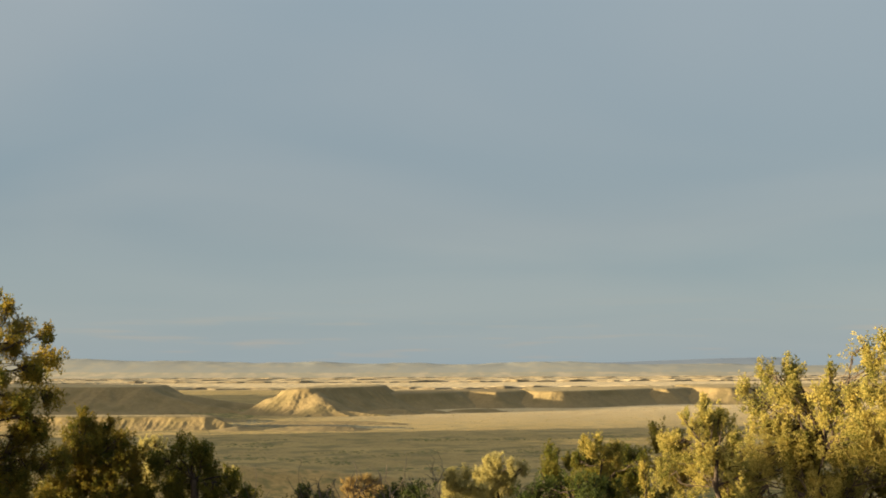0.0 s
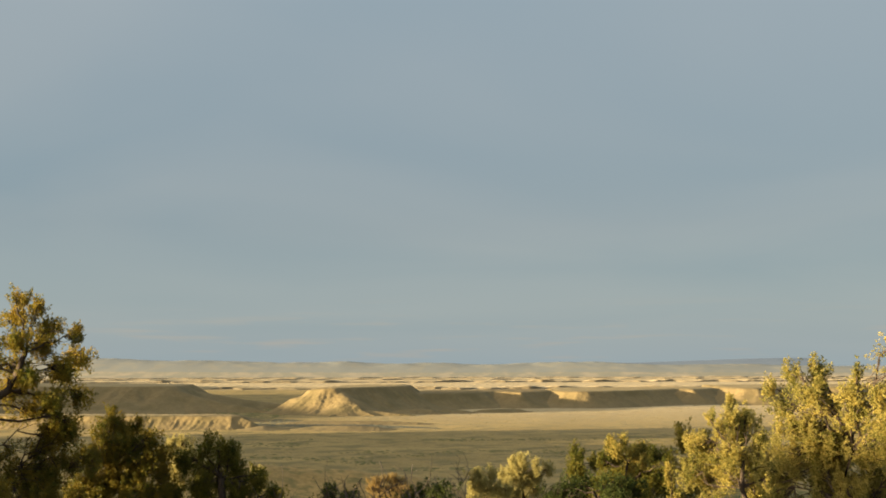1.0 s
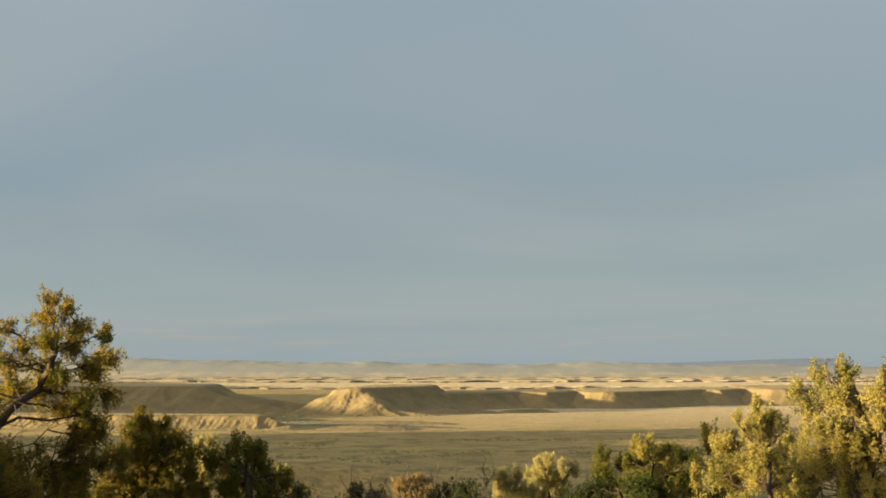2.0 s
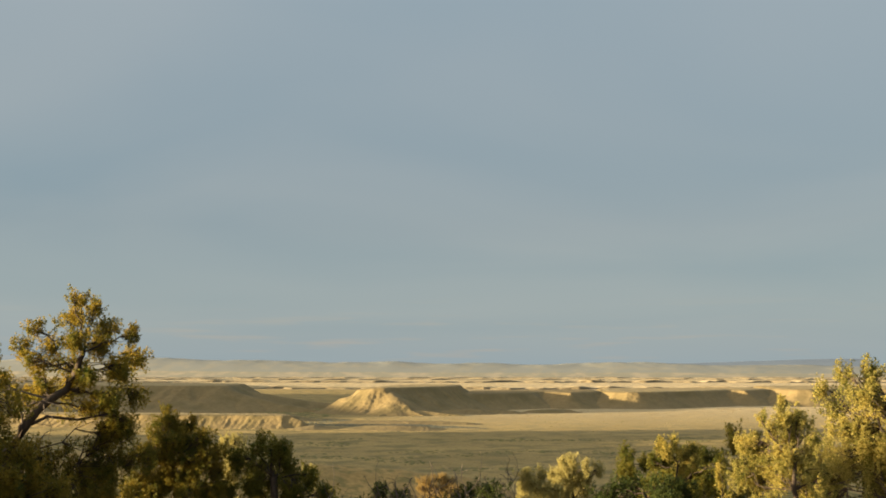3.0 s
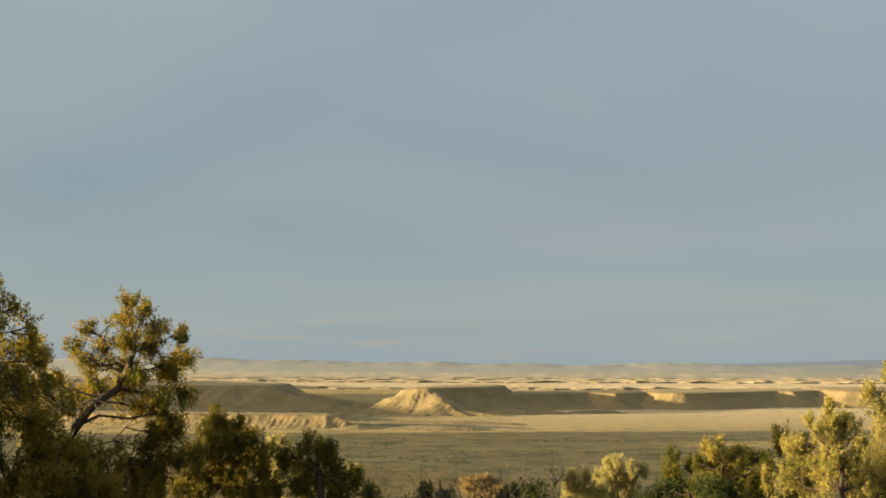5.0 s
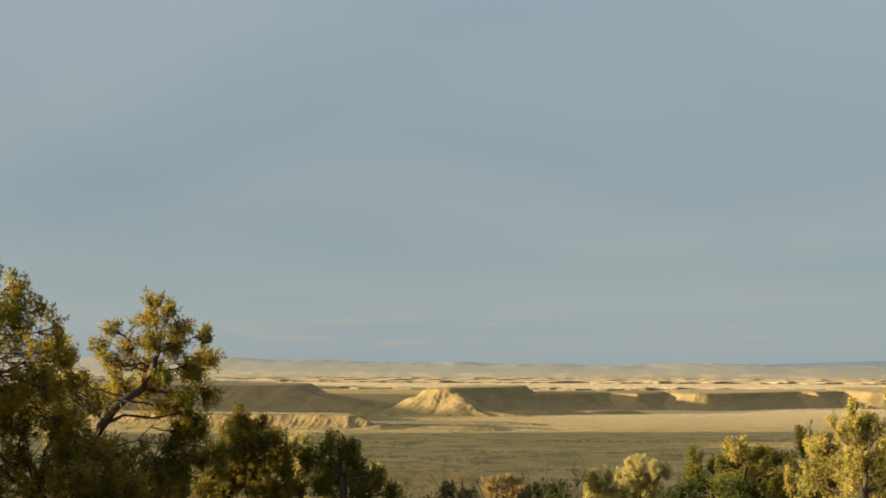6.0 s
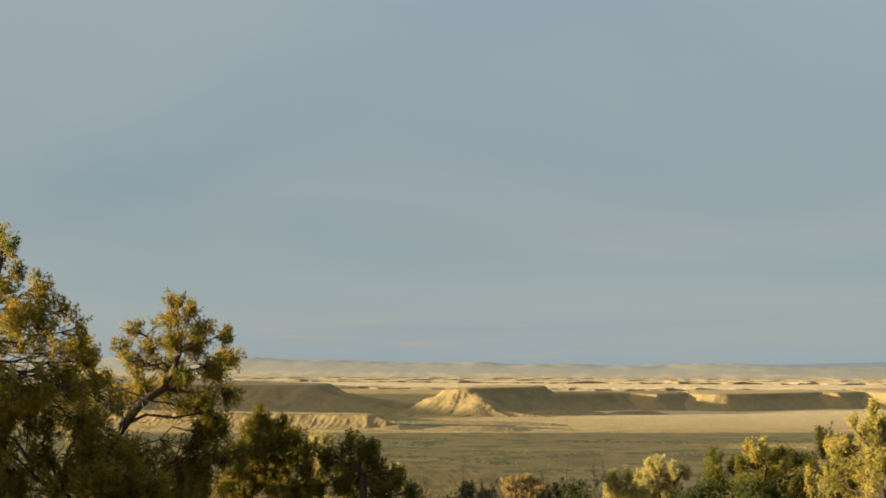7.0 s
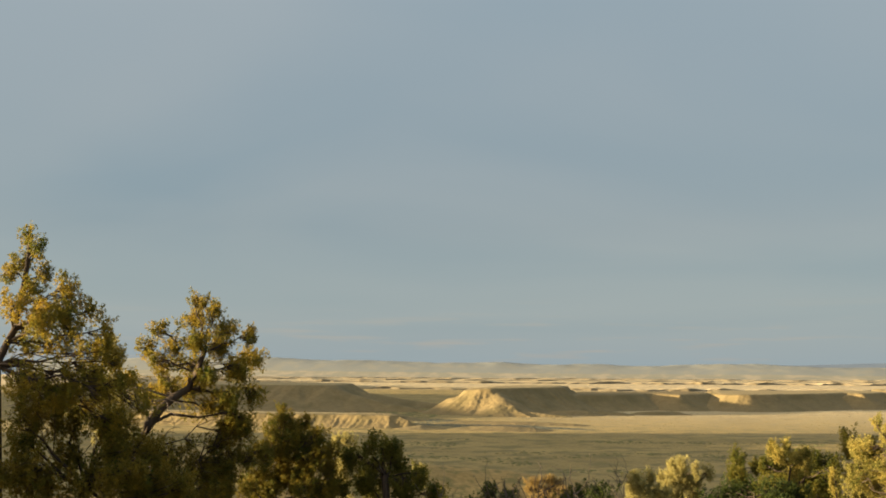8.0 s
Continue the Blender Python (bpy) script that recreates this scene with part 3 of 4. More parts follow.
def bent(a, b, rng, n=6, sag=0.12):
    """A crooked line from a to b."""
    a, b = np.array(a, float), np.array(b, float)
    t = np.linspace(0, 1, n)[:, None]
    size = np.linalg.norm(b - a)
    wob = rng.normal(0, 1, (n, 3)) * size * 0.045
    wob[0] = wob[-1] = 0
    bow = rng.normal(0, 1, 3) * size * sag
    return a + (b - a) * t + wob + np.sin(np.pi * t) * bow


def joined(pieces):
    vs, fs, at = [], [], 0
    for v, f in pieces:
        vs.append(v)
        fs.append(f + at)
        at += len(v)
    return np.concatenate(vs), np.concatenate(fs)


def sprigs(centres, axes, rng, per=13, length=0.10, needle=0.06, width=0.016):
    """Foliage tufts: short folded blades set round an axis."""
    n = len(centres)
    t = rng.uniform(0, 1, (n, per))
    along = centres[:, None] + axes[:, None] * (t * length * rng.uniform(0.6, 1.3, (n, 1)))[..., None]
    out = rng.normal(0, 1, (n, per, 3))
    out /= np.linalg.norm(out, axis=2)[..., None]
    direction = out * 0.75 + axes[:, None] * rng.uniform(0.4, 1.5, (n, per, 1))
    direction /= np.linalg.norm(direction, axis=2)[..., None]
    root, direction = along.reshape(-1, 3), direction.reshape(-1, 3)
    m = len(root)
    tip = root + direction * (needle * rng.uniform(0.6, 1.35, m))[:, None]
    u = np.cross(direction, rng.normal(0, 1, (m, 3)))
    u /= np.linalg.norm(u, axis=1)[:, None] + 1e-9
    v = np.cross(direction, u)
    w = (width * rng.uniform(0.7, 1.3, m))[:, None]
    mid = root + direction * (needle * 0.25)
    b0, b1 = mid + u * w, mid - u * w
    spine = root + direction * (needle * 0.45) + v * w * 0.7
    verts = np.stack([b0, b1, spine, tip], 1).reshape(-1, 3)
    tri = np.array([[0, 2, 3], [2, 1, 3]])
    return verts, (np.arange(m)[:, None, None] * 4 + tri[None]).reshape(-1, 3)


def juniper(name, label, foot, lobes, seed, leaf, density=1.0, trunk_width=0.13, tuft=1.0, category="tree", group="junipers on the bluff", spine_at=None, bare=0, skirt=0, drop=1.5, skirt_from=0):
    """foot: x, y and the height that the lobes are given from; lobes: x, y, z, half width and half height of each mass of foliage."""
    rng = np.random.RandomState(seed)
    ground = float(ground_height(foot[0], foot[1]))
    lift = foot[2] - ground
    root = new(name)
    root.empty_display_size = 0.3
    root.location = (foot[0], foot[1], ground)
    tagged(root, label, category, group)
    lob = np.array(lobes, float)
    if skirt:
        # lower masses that fill the crown down towards the ground
        under = lob[rng.randint(skirt_from, len(lob), size=skirt)].copy()
        under[:, 2] -= rng.uniform(0.25, 1.0, skirt) * drop
        under[:, :2] += rng.normal(0, 0.20, (skirt, 2)) + np.array([0.05, 0.22])
        under[:, 3:] = rng.uniform(0.17, 0.30, (skirt, 2)) * np.array([1.1, 0.9])
        lob = np.concatenate([lob, under])
    lob[:, 2] += lift
    low, high = (lob[:, 2] - lob[:, 4]).min(), lob[:, 2].max()
    crown_mid = np.average(lob[:, :2], axis=0, weights=lob[:, 3])
    neck = np.array([crown_mid[0] * 0.6, crown_mid[1] * 0.6, low + 0.55 * (high - low)])
    if spine_at:
        knots = np.array([(0, 0, -0.25), *[(p[0], p[1], p[2] + lift) for p in spine_at]], float)
        at = np.linspace(0, len(knots) - 1, 8)
        spine = np.stack([np.interp(at, np.arange(len(knots)), knots[:, k]) for k in range(3)], 1) + rng.normal(0, 0.015, (8, 3))
    else:
        spine = bent((0, 0, -0.25), neck, rng, 8, 0.05)
    radii = np.linspace(trunk_width, trunk_width * 0.45, 8)
    v, f = tube(spine, radii, 8)
    trunk = part("trunk", mesh_of("trunk", v, f, BARK, True), root, "rough grey-brown juniper trunk")
    twigs, centres, axes = [], [], []
    for k, (cx, cy, cz, rx, rz) in enumerate(lob):
        c = np.array([cx, cy, cz])
        gap = np.linalg.norm(spine - c, axis=1) + 1.5 * np.maximum(0, spine[:, 2] - cz + 0.12)
        s = int(np.clip(np.argmin(gap), 1, 7))
        line = bent(spine[s], c, rng, 6, 0.06)
        w0 = (1.0 if k < len(lobes) else 0.35) * min(radii[s] * 0.45, 0.008 + 0.015 * np.linalg.norm(c - spine[s]))
        v, f = tube(line, np.linspace(w0, 0.006, 6), 6)
        part("limb", mesh_of("limb", v, f, BARK, True), trunk)
        # plumes: small upright clumps of foliage with air between them
        c[2] -= 0.05 + 0.25 * rz
        count = int(density * 62 * (rx * rz * 4) ** 0.85 / tuft ** 1.7) + 7
        clumps = int(np.clip(rx * rz / 0.0036, 1, 8))
        rx, rz = max(1.04 * rx - 0.045 * tuft, 0.4 * rx), max(1.04 * rz - 0.07 * tuft, 0.4 * rz)
        mass = np.array([rx, rx * 0.9, rz])
        d = rng.normal(0, 1, (count + clumps, 3))
        d /= np.linalg.norm(d, axis=1)[:, None]
        heart = c + d[count:] * rng.uniform(0.30, 0.72, (clumps, 1)) * mass * (clumps > 1)
        small = 1.0 if clumps == 1 else 1.12 / clumps ** 0.36
        rad = rng.uniform(0.05, 1, count) ** 0.42
        plume = heart[rng.randint(clumps, size=count)] + d[:count] * rad[:, None] * mass * small * rng.uniform(0.82, 1.12, (count, 1))
        if k < len(lobes):
            # short tufts along the outer part of the limb
            on = rng.uniform(1.6, 5, int(density * 4.5 * np.linalg.norm(c - spine[s]) / tuft) + 1)
            i = on.astype(int).clip(0, 4)
            reach = line[i] + (line[i + 1] - line[i]) * (on - i)[:, None]
            plume = np.concatenate([plume, reach + rng.normal(0, 0.045 * tuft, (len(on), 3))])
        if clumps > 1:
            for h in heart:
                twigs.append(tube(bent(line[4], h, rng, 4, 0.10), np.linspace(0.007, 0.003, 4), 3))
        for e in plume:
            out = (e - c) / np.array([rx, rx, rz])
            axis = out * 0.38 + np.array([0, 0, 0.95]) + rng.normal(0, 0.25, 3)
            axis /= np.linalg.norm(axis)
            size = rng.uniform(0.045, 0.105) * tuft
            tips = int(15 * (size / 0.085 / tuft) ** 1.6) + 3
            spread = rng.normal(0, 1, (tips, 3))
            spread /= np.linalg.norm(spread, axis=1)[:, None]
            grow = rng.uniform(-0.75, 1.1, (tips, 1))
            pos = e + axis * size * grow * 1.75 + spread * size * rng.uniform(0.08, 0.38, (tips, 1)) * np.clip(1.15 - np.abs(grow) * 0.6, 0.3, 1)
            ax = axis * 0.6 + spread * 0.6 + rng.normal(0, 0.25, (tips, 3))
            centres.append(pos)
            axes.append(ax / (np.linalg.norm(ax, axis=1)[:, None] + 1e-9))
            if rng.uniform() < 0.24:
                tw = bent(line[rng.randint(2, 6)], e + axis * size * 0.5, rng, 4, 0.12)
                twigs.append(tube(tw, np.linspace(0.006, 0.002, 4), 3))
    # dry leafless branches low on the trunk
    for k in range(bare):
        a0 = spine[rng.randint(1, 5)]
        way = rng.normal(0, 1, 3) * np.array([1, 0.6, 0.35])
        line = bent(a0, a0 + way / np.linalg.norm(way) * rng.uniform(0.4, 0.95), rng, 6, 0.15)
        pieces = [tube(line, np.linspace(0.016, 0.004, 6), 5)]
        for j in range(4):
            b0 = line[rng.randint(2, 6)]
            pieces.append(tube(bent(b0, b0 + rng.normal(0, 0.16, 3), rng, 4, 0.15), np.linspace(0.006, 0.002, 4), 3))
        v, f = joined(pieces)
        part("dead_branch", mesh_of("dead_branch", v, f, DEAD_WOOD, True), trunk, "bare grey dead branch")
    v, f = joined(twigs)
    part("branchwork", mesh_of("branchwork", v, f, BARK), root)["kind"] = "stuff"
    centres, axes = np.concatenate(centres), np.concatenate(axes)
    v, f = sprigs(centres, axes, rng, 5, 0.035 * tuft, 0.036 * tuft, 0.0105 * tuft)
    part("crown", mesh_of("crown", v, f, leaf), root)
    return root


def dead_shrub(label, foot, height, spread, seed):
    """A leafless shrub of thin crooked stems that fork twice."""
    rng = np.random.RandomState(seed)
    root = new("dead_shrub")
    root.empty_display_size = 0.2
    root.location = (foot[0], foot[1], float(ground_height(foot[0], foot[1])))
    tagged(root, label, "shrub", "dead shrubs on the bluff")
    for k in range(9):
        tip = np.array([rng.normal(0, spread), rng.normal(0, spread * 0.7), height * rng.uniform(0.6, 1.0)])
        line = bent((rng.normal(0, 0.05), rng.normal(0, 0.05), -0.1), tip, rng, 8, 0.08)
        v, f = tube(line, np.linspace(0.018, 0.005, 8), 5)
        stem = part("stem", mesh_of("stem", v, f, DEAD_WOOD, True), root)
        for j in range(7):
            i = rng.randint(2, 8)
            way = (tip / np.linalg.norm(tip) + rng.normal(0, 0.55, 3)) * rng.uniform(0.15, 0.38)
            side = bent(line[i], line[i] + way, rng, 5, 0.10)
            pieces = [tube(side, np.linspace(0.009, 0.003, 5), 3)]
            for m in range(3):
                b = side[rng.randint(1, 5)]
                pieces.append(tube(bent(b, b + rng.normal(0, 0.08, 3) + np.array([0, 0, 0.05]), rng, 3, 0.1), np.linspace(0.004, 0.002, 3), 3))
            v, f = joined(pieces)
            part("twig", mesh_of("twig", v, f, DEAD_WOOD, True), stem)
    return root


juniper("juniper", "tall green-gold juniper with a pointed top on the slope", (-6.47, 11.13, 46.33), [
    (0.34, -0.55, 5.01, 0.06, 0.06), (0.55, -0.72, 4.89, 0.12, 0.10), (0.34, -0.55, 4.76, 0.16, 0.13), (0.28, -0.76, 4.61, 0.16, 0.11),
    (0.63, -0.58, 4.62, 0.08, 0.11), (0.64, -0.90, 4.47, 0.19, 0.13), (0.67, -0.37, 4.48, 0.13, 0.16), (0.53, -1.11, 4.29, 0.18, 0.14),
    (0.71, -0.84, 4.20, 0.22, 0.15), (0.90, -0.61, 4.21, 0.18, 0.14), (1.02, -0.32, 4.27, 0.17, 0.13), (1.30, -0.57, 4.04, 0.12, 0.14),
    (0.38, -0.60, 3.91, 0.24, 0.18), (0.66, -0.37, 3.92, 0.28, 0.18), (1.18, -0.65, 3.86, 0.24, 0.17), (1.27, -0.32, 3.76, 0.13, 0.14),
    (0.69, -1.02, 3.55, 0.28, 0.21), (0.93, -0.63, 3.54, 0.27, 0.21), (1.34, -0.65, 3.46, 0.16, 0.21), (0.56, -0.44, 3.25, 0.33, 0.18)],
    101, LEAF_MID, 0.72, tuft=0.8, trunk_width=0.045, skirt=14, drop=1.0, spine_at=[(0.17, -0.74, 3.63), (0.24, -0.70, 3.86), (0.31, -0.66, 4.03), (0.36, -0.63, 4.27), (0.39, -0.61, 4.50), (0.40, -0.61, 4.73), (0.41, -0.61, 4.94)])
juniper("juniper", "leaning open-crowned juniper with a bare crooked trunk", (-7.08, 15.03, 45.58), [
    (1.20, -0.38, 5.31, 0.19, 0.11), (1.36, 0.07, 5.22, 0.16, 0.12), (1.15, -0.14, 5.09, 0.30, 0.16), (1.50, 0.06, 4.94, 0.27, 0.17),
    (1.98, -0.29, 4.85, 0.14, 0.21), (1.30, -0.61, 4.76, 0.30, 0.17), (1.53, -0.13, 4.66, 0.29, 0.19), (0.79, -0.75, 4.91, 0.17, 0.11),
    (0.50, -0.45, 4.71, 0.16, 0.14), (0.77, -0.58, 4.49, 0.17, 0.14), (0.94, -0.41, 4.69, 0.15, 0.12), (1.05, -0.06, 4.46, 0.25, 0.16),
    (1.77, -0.10, 4.42, 0.28, 0.21), (1.52, -0.50, 4.28, 0.29, 0.14), (1.72, -0.39, 4.04, 0.32, 0.17), (1.98, -0.01, 4.03, 0.17, 0.21),
    (1.39, -0.24, 3.84, 0.19, 0.12), (1.76, -0.02, 3.68, 0.35, 0.17), (0.45, -0.72, 4.26, 0.12, 0.09), (0.78, -0.39, 4.30, 0.12, 0.09)],
    108, LEAF_MID, 1.4, tuft=0.85, bare=9, trunk_width=0.08, skirt=8, drop=0.4, spine_at=[(0.59, -0.86, 3.11), (0.73, -0.80, 3.58), (0.89, -0.73, 3.84), (1.05, -0.66, 3.97), (1.21, -0.60, 4.11), (1.32, -0.55, 4.29), (1.39, -0.52, 4.58)])
juniper("juniper", "dense dark green juniper low on the slope", (-5.51, 10.67, 46.38), [
    (-0.53, -0.25, 3.15, 0.29, 0.23), (-0.22, 0.12, 3.06, 0.30, 0.23), (0.12, 0.39, 2.98, 0.23, 0.21), (-0.53, -0.12, 2.87, 0.32, 0.23),
    (-0.23, 0.27, 2.76, 0.32, 0.23), (0.32, 0.16, 2.80, 0.25, 0.21), (0.57, 0.52, 2.70, 0.25, 0.22), (-0.35, -0.20, 2.57, 0.44, 0.28),
    (0.17, -0.01, 2.50, 0.44, 0.29), (0.49, 0.66, 2.39, 0.39, 0.26), (0.92, 0.62, 2.40, 0.23, 0.21), (-0.19, -0.02, 2.22, 0.64, 0.25),
    (0.54, 0.28, 2.17, 0.56, 0.23)],
    115, LEAF_SHADED, 1.1, tuft=0.88, skirt=9, drop=0.8)
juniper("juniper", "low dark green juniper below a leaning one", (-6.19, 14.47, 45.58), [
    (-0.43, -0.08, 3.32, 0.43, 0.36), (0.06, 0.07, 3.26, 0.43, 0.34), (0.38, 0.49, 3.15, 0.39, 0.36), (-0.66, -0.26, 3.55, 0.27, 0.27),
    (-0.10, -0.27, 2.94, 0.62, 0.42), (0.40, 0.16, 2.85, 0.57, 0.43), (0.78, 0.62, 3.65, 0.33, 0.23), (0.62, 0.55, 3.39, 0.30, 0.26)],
    122, LEAF_SHADED, 1.2, tuft=0.88, trunk_width=0.06, skirt=16, drop=0.8)
juniper("juniper", "dense dark green juniper with a pointed top", (-5.67, 17.43, 44.97), [
    (0.12, 0.30, 4.34, 0.09, 0.12), (0.25, 0.08, 4.18, 0.22, 0.17), (0.01, 0.27, 4.13, 0.14, 0.14), (0.39, 0.23, 4.04, 0.26, 0.19),
    (0.56, 0.27, 4.13, 0.12, 0.12), (0.19, -0.15, 3.93, 0.35, 0.20), (0.44, 0.40, 3.81, 0.38, 0.24), (0.81, -0.10, 3.93, 0.17, 0.17),
    (-0.05, -0.20, 3.72, 0.31, 0.20), (0.28, 0.02, 3.62, 0.45, 0.26), (0.69, 0.35, 3.55, 0.38, 0.28), (0.99, 0.07, 3.70, 0.17, 0.17),
    (-0.24, 0.12, 3.34, 0.36, 0.26), (0.15, 0.32, 3.24, 0.47, 0.28), (0.79, -0.00, 3.23, 0.45, 0.28), (0.98, 0.32, 3.33, 0.19, 0.28),
    (-0.23, -0.42, 3.14, 0.28, 0.17)],
    129, LEAF_SHADED, 1.35, tuft=0.85, skirt=26, drop=0.8)
juniper("juniper", "dark green round juniper beside golden ones", (-4.05, 17.78, 45.07), [
    (-0.06, 0.29, 3.79, 0.09, 0.11), (-0.06, 0.08, 3.62, 0.20, 0.17), (0.06, 0.67, 3.63, 0.15, 0.13), (0.31, 0.40, 3.56, 0.13, 0.13),
    (-0.11, 0.62, 3.31, 0.32, 0.21), (0.31, 0.62, 3.31, 0.25, 0.19), (-0.14, 0.57, 3.00, 0.38, 0.25), (0.48, 0.27, 3.08, 0.31, 0.22),
    (0.75, 0.27, 3.17, 0.17, 0.18), (0.88, 0.61, 2.91, 0.21, 0.13)],
    136, LEAF_DARK, 1.3, tuft=0.95, skirt=14, drop=0.6)
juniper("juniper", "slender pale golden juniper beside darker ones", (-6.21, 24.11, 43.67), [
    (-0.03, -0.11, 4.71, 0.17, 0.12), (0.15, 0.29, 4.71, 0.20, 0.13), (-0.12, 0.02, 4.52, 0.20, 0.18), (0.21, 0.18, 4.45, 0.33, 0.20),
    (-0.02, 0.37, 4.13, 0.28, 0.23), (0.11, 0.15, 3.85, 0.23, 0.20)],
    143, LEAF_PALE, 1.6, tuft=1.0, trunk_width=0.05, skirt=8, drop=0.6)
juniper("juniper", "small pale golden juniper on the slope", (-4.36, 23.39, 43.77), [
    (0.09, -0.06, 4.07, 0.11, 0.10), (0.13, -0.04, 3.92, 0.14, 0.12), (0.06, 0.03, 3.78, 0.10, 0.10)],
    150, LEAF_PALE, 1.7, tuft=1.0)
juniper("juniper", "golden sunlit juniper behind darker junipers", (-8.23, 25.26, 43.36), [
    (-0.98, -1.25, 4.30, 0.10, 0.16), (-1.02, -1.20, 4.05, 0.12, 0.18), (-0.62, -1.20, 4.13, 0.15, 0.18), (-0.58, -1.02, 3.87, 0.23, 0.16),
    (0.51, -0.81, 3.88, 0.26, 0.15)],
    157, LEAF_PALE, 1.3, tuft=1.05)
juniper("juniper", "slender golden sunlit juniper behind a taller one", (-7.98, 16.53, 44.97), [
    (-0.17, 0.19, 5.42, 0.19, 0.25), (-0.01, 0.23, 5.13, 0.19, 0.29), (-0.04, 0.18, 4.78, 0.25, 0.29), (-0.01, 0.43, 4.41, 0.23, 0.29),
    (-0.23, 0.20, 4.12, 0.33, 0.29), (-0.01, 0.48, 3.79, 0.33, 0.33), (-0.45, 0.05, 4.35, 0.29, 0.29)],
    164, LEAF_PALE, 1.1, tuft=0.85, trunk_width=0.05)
# the golden juniper's shaded lower crown, added as a tree with darker leaves
juniper("juniper", "darker olive juniper standing for the shaded lower crown of a golden one", (3.97, 11.04, 46.87), [
    (-0.28, 0.29, 2.35, 0.21, 0.17), (-0.04, -0.06, 2.42, 0.24, 0.18), (0.25, 0.02, 2.39, 0.18, 0.21), (-0.46, 0.21, 2.00, 0.28, 0.22),
    (-0.18, -0.03, 2.10, 0.32, 0.24), (0.13, -0.23, 2.05, 0.30, 0.29), (-0.28, -0.07, 1.79, 0.54, 0.22), (-0.59, 0.17, 1.76, 0.30, 0.17)],
    171, LEAF_OLIVE, 1.4, tuft=0.66, trunk_width=0.06)
juniper("shrub", "small deep green shrub among bare stems", (-1.88, 17.03, 45.78), [
    (-0.18, 0.11, 2.32, 0.18, 0.12), (0.14, 0.01, 2.29, 0.21, 0.12), (-0.05, 0.34, 2.11, 0.35, 0.16), (-0.41, 0.16, 2.13, 0.21, 0.12)],
    178, LEAF_DEEP, 1.1, category="shrub", group="shrubs on the bluff", trunk_width=0.04)
juniper("shrub", "low dark green shrub among dead stems", (-0.52, 18.36, 45.98), [
    (-0.26, 0.11, 1.97, 0.28, 0.11), (0.13, -0.14, 2.06, 0.33, 0.13), (-0.50, 0.30, 1.81, 0.34, 0.15), (0.04, 0.37, 1.77, 0.51, 0.17)],
    185, LEAF_DEEP, 1.2, category="shrub", group="shrubs on the bluff", trunk_width=0.05)
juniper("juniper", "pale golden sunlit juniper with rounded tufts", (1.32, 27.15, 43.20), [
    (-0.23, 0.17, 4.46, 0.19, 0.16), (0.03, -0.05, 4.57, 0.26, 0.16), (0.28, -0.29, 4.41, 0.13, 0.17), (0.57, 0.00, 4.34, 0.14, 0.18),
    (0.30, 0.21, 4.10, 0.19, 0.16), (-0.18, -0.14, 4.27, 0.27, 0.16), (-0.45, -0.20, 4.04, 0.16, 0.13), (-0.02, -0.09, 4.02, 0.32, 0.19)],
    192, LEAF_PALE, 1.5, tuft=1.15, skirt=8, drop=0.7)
juniper("juniper", "small dark cone-shaped juniper", (2.31, 24.58, 43.60), [
    (-0.06, 0.02, 4.56, 0.10, 0.10), (-0.01, -0.10, 4.43, 0.18, 0.11), (-0.01, -0.04, 4.26, 0.26, 0.15), (0.02, -0.09, 4.05, 0.32, 0.18)],
    199, LEAF_DARK, 1.6, tuft=1.1, skirt=3, drop=0.5)
# one half-lit juniper as two: golden leaves for its sunlit clumps, dark for shade
juniper("juniper", "sunlit clumps of a dark juniper, built as a golden one", (2.75, 19.89, 44.10), [
    (-0.31, 0.02, 4.51, 0.15, 0.11), (-0.21, -0.16, 4.45, 0.14, 0.10), (0.09, -0.03, 4.34, 0.11, 0.10), (0.27, 0.03, 4.45, 0.14, 0.10),
    (0.28, -0.13, 4.27, 0.10, 0.09), (0.07, 0.07, 4.06, 0.08, 0.10), (-0.04, 0.05, 4.54, 0.09, 0.05), (-0.03, -0.18, 3.89, 0.16, 0.12)],
    206, LEAF_GOLD, 2.2, tuft=1.0, trunk_width=0.05)
juniper("juniper", "round dark green juniper, the shaded part of a half-lit one", (3.06, 20.96, 44.40), [
    (-0.61, 0.13, 3.84, 0.23, 0.19), (-0.29, 0.25, 3.93, 0.32, 0.21), (0.11, -0.23, 4.02, 0.31, 0.16), (0.44, -0.06, 3.95, 0.26, 0.19),
    (-0.16, 0.42, 3.61, 0.48, 0.24), (0.45, 0.33, 3.61, 0.38, 0.27), (0.52, -0.46, 3.84, 0.19, 0.23), (-0.46, -0.23, 3.47, 0.47, 0.26),
    (0.21, -0.48, 3.39, 0.46, 0.26)],
    213, LEAF_DARK, 1.4, tuft=1.05, skirt=6, drop=0.6)
juniper("shrub", "wide low deep green shrub", (1.66, 15.29, 46.30), [
    (-0.54, 0.40, 1.99, 0.23, 0.09), (-0.12, 0.40, 2.08, 0.27, 0.10), (0.27, 0.11, 2.12, 0.27, 0.09), (0.59, 0.25, 2.01, 0.22, 0.11),
    (-0.32, 0.31, 1.91, 0.39, 0.09), (0.24, -0.12, 1.95, 0.46, 0.09)],
    220, LEAF_DEEP, 1.4, category="shrub", group="shrubs on the bluff", trunk_width=0.06, tuft=0.95)
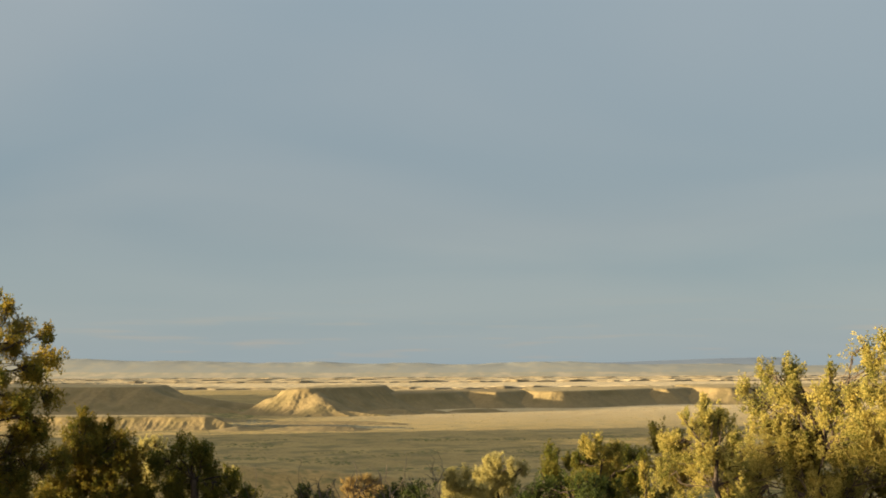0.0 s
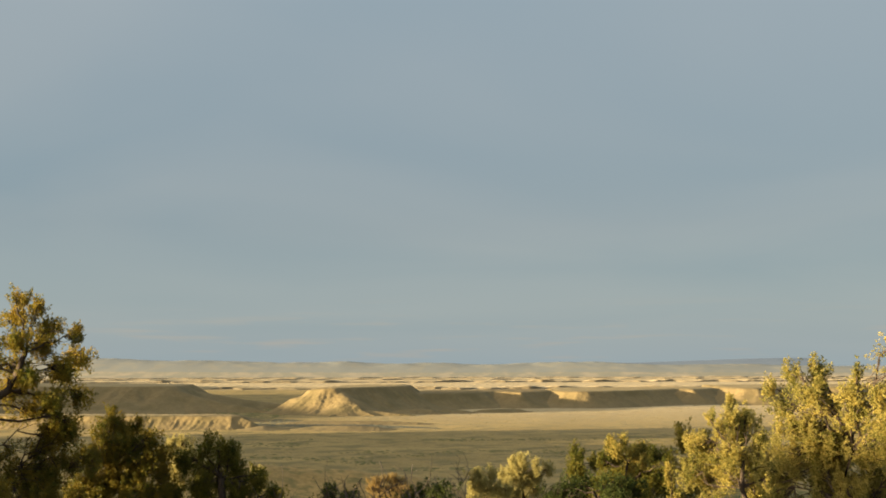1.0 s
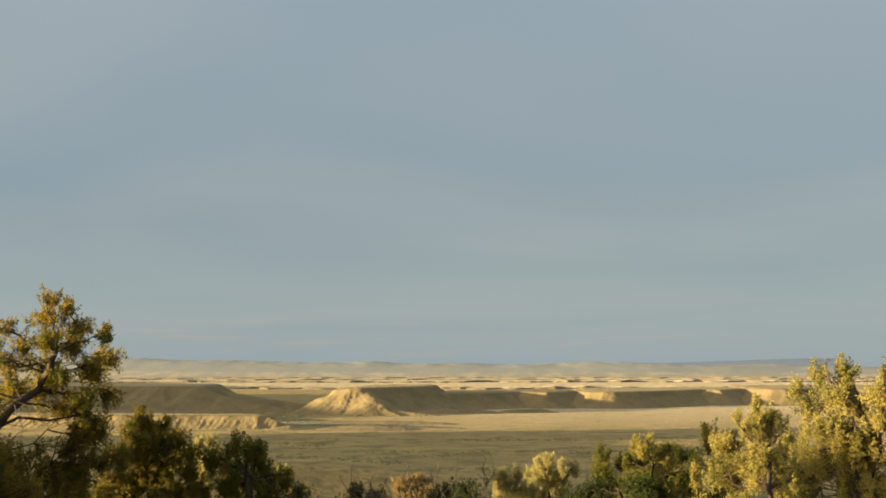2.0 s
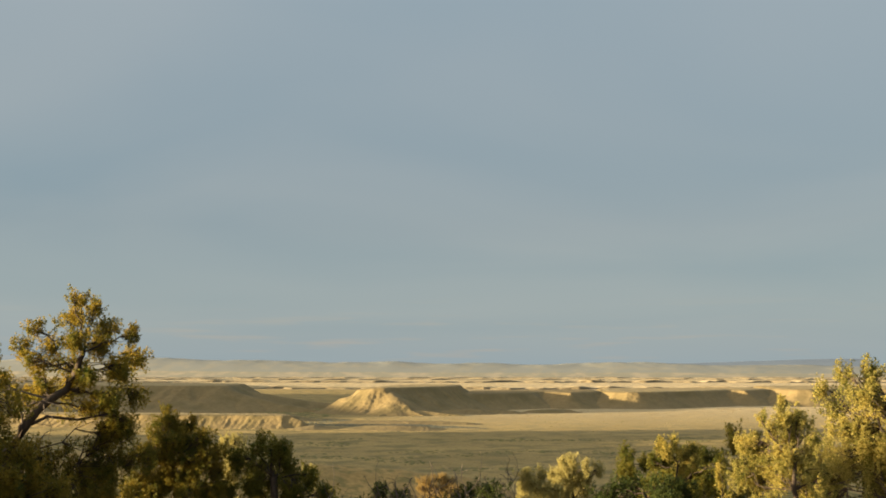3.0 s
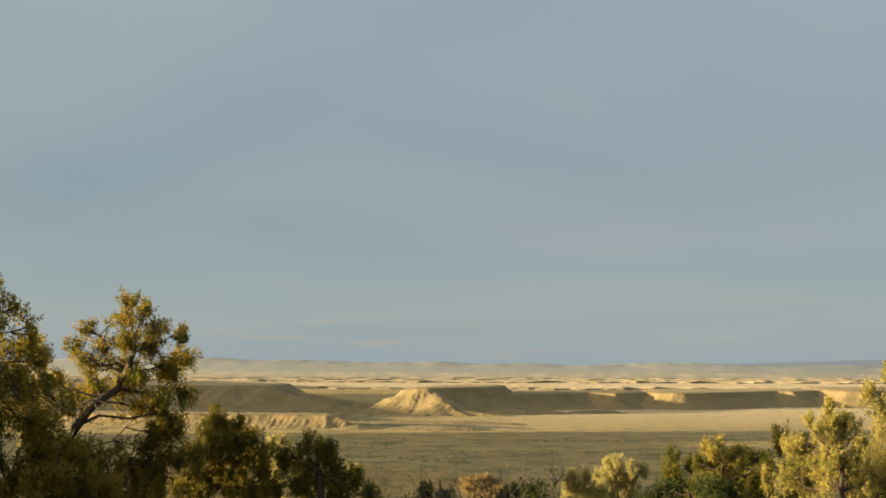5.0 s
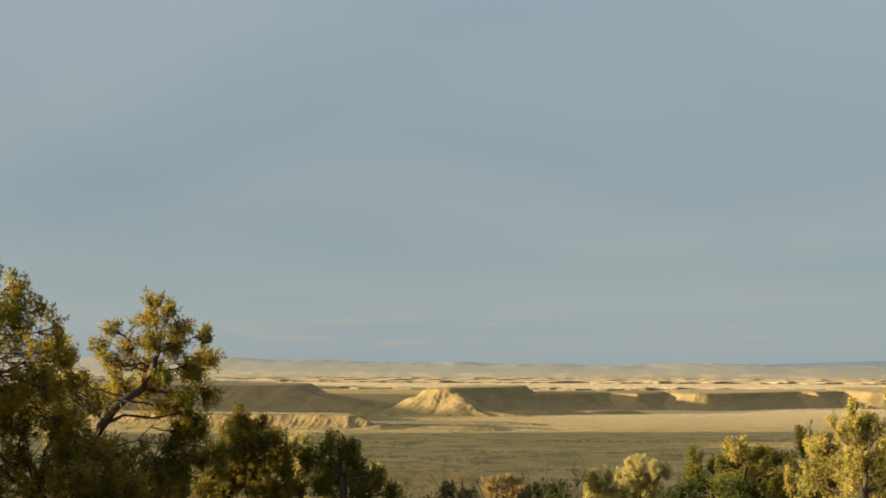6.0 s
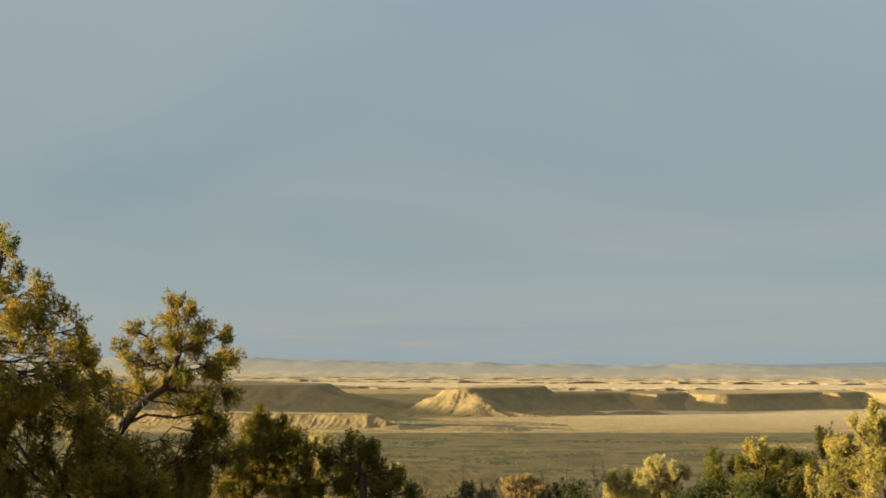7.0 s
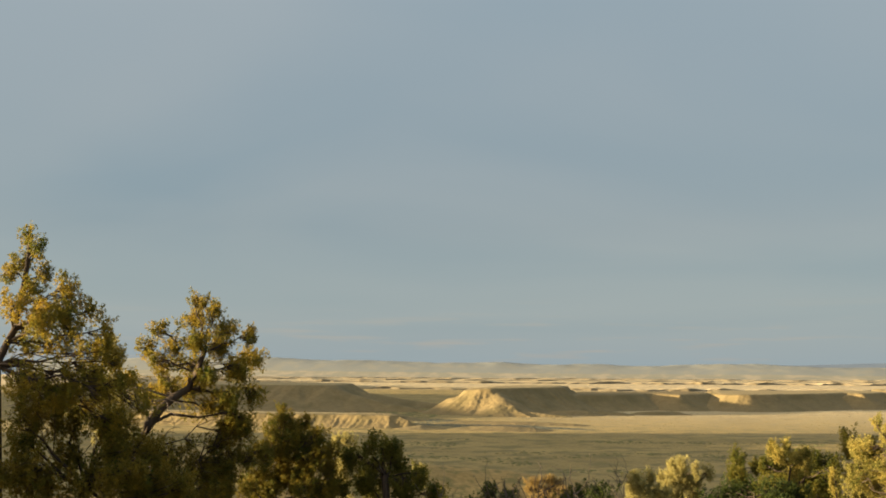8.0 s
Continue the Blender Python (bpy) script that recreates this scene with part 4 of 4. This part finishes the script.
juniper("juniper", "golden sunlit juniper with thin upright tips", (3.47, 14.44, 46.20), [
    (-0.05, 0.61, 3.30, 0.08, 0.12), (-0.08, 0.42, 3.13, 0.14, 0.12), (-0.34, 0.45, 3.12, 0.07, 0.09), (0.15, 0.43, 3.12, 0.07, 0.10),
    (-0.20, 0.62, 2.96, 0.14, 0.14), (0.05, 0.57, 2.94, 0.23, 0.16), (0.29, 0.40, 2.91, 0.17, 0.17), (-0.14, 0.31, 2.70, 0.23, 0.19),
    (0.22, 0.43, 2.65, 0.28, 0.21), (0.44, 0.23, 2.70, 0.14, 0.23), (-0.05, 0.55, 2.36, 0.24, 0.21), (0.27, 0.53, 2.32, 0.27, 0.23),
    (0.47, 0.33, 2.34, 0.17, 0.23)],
    227, LEAF_SUNLIT, 1.45, tuft=0.7, trunk_width=0.06, skirt=18, drop=0.7)
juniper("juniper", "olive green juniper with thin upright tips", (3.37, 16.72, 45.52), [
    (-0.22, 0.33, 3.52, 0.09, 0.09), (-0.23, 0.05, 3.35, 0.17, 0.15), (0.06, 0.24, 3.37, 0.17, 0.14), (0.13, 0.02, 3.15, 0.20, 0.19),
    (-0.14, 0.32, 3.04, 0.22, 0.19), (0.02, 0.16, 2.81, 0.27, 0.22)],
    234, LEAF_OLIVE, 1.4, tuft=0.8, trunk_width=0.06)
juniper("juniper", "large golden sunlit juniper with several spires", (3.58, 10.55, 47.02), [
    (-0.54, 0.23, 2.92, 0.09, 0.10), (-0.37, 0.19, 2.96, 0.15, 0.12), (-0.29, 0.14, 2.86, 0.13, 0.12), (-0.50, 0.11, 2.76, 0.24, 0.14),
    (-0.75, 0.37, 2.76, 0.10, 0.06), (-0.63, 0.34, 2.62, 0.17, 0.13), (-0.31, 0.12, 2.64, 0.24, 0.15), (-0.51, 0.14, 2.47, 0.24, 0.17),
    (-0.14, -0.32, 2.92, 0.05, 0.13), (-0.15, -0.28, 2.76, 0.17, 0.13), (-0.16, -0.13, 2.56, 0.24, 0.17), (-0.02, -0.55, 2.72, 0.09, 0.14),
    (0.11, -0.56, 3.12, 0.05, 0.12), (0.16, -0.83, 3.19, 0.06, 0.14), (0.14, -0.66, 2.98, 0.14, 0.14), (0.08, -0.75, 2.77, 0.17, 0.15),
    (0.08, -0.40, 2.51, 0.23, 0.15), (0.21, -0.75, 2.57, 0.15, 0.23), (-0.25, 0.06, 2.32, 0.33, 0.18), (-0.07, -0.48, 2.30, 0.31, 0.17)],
    241, LEAF_SUNLIT, 1.25, tuft=0.62, trunk_width=0.055, skirt=26, drop=1.2, skirt_from=3)
juniper("shrub", "rounded rust-coloured shrub in the sun", (-2.80, 39.06, 40.35), [
    (-0.39, 0.30, 5.69, 0.40, 0.20), (0.03, 0.57, 5.75, 0.44, 0.18), (0.41, 0.65, 5.63, 0.36, 0.20), (-0.47, 0.42, 5.41, 0.32, 0.24),
    (0.63, 0.12, 5.43, 0.28, 0.24), (0.02, 0.69, 5.35, 0.69, 0.32), (0.08, -0.24, 5.09, 0.91, 0.39)],
    248, LEAF_RUST, 1.9, category="shrub", group="shrubs on the bluff", tuft=0.75)
juniper("juniper", "small round pale golden juniper beside dead stems", (0.42, 26.18, 43.20), [
    (-0.22, -0.24, 4.30, 0.26, 0.16), (0.07, 0.09, 4.29, 0.20, 0.12), (-0.28, 0.04, 4.01, 0.29, 0.17), (0.17, -0.09, 3.98, 0.26, 0.18),
    (0.42, -0.17, 3.96, 0.18, 0.13)],
    255, LEAF_PALE, 1.5, tuft=1.15, skirt=6, drop=0.6)
juniper("juniper", "slender golden young juniper with an upright tip", (2.54, 14.46, 46.00), [
    (-0.04, -0.01, 2.68, 0.03, 0.06), (-0.01, -0.00, 2.54, 0.06, 0.09), (0.01, -0.05, 2.38, 0.09, 0.11)],
    262, LEAF_GOLD, 1.7, tuft=0.75, trunk_width=0.03)
dead_shrub("leafless grey shrub with thin forked stems", (-2.04, 15.83), 2.44, 0.35, 201)
dead_shrub("leafless grey shrub with thin forked stems", (-1.83, 16.47), 2.48, 0.30, 202)
dead_shrub("leafless grey shrub with thin forked stems", (-1.39, 17.15), 2.62, 0.30, 203)
dead_shrub("leafless grey shrub with thin forked stems", (-1.02, 16.55), 2.47, 0.30, 204)
dead_shrub("leafless grey shrub with thin forked stems", (-0.09, 18.41), 2.89, 0.22, 205)
dead_shrub("leafless grey shrub with thin forked stems", (-0.31, 17.80), 2.59, 0.30, 206)
dead_shrub("leafless grey shrub with thin forked stems", (-2.43, 15.76), 2.25, 0.30, 207)
dead_shrub("leafless grey shrub with thin forked stems", (-1.87, 15.23), 2.36, 0.30, 208)
dead_shrub("leafless grey shrub with thin forked stems", (-1.58, 15.88), 2.38, 0.25, 209)
dead_shrub("leafless grey shrub with thin forked stems", (-0.60, 17.18), 2.53, 0.25, 210)
dead_shrub("leafless grey shrub with thin forked stems", (-0.86, 17.79), 2.58, 0.25, 211)
dead_shrub("leafless grey shrub with thin forked stems", (-2.91, 16.92), 2.36, 0.25, 212)
dead_shrub("leafless grey shrub with thin forked stems", (-1.13, 15.30), 2.56, 0.20, 213)
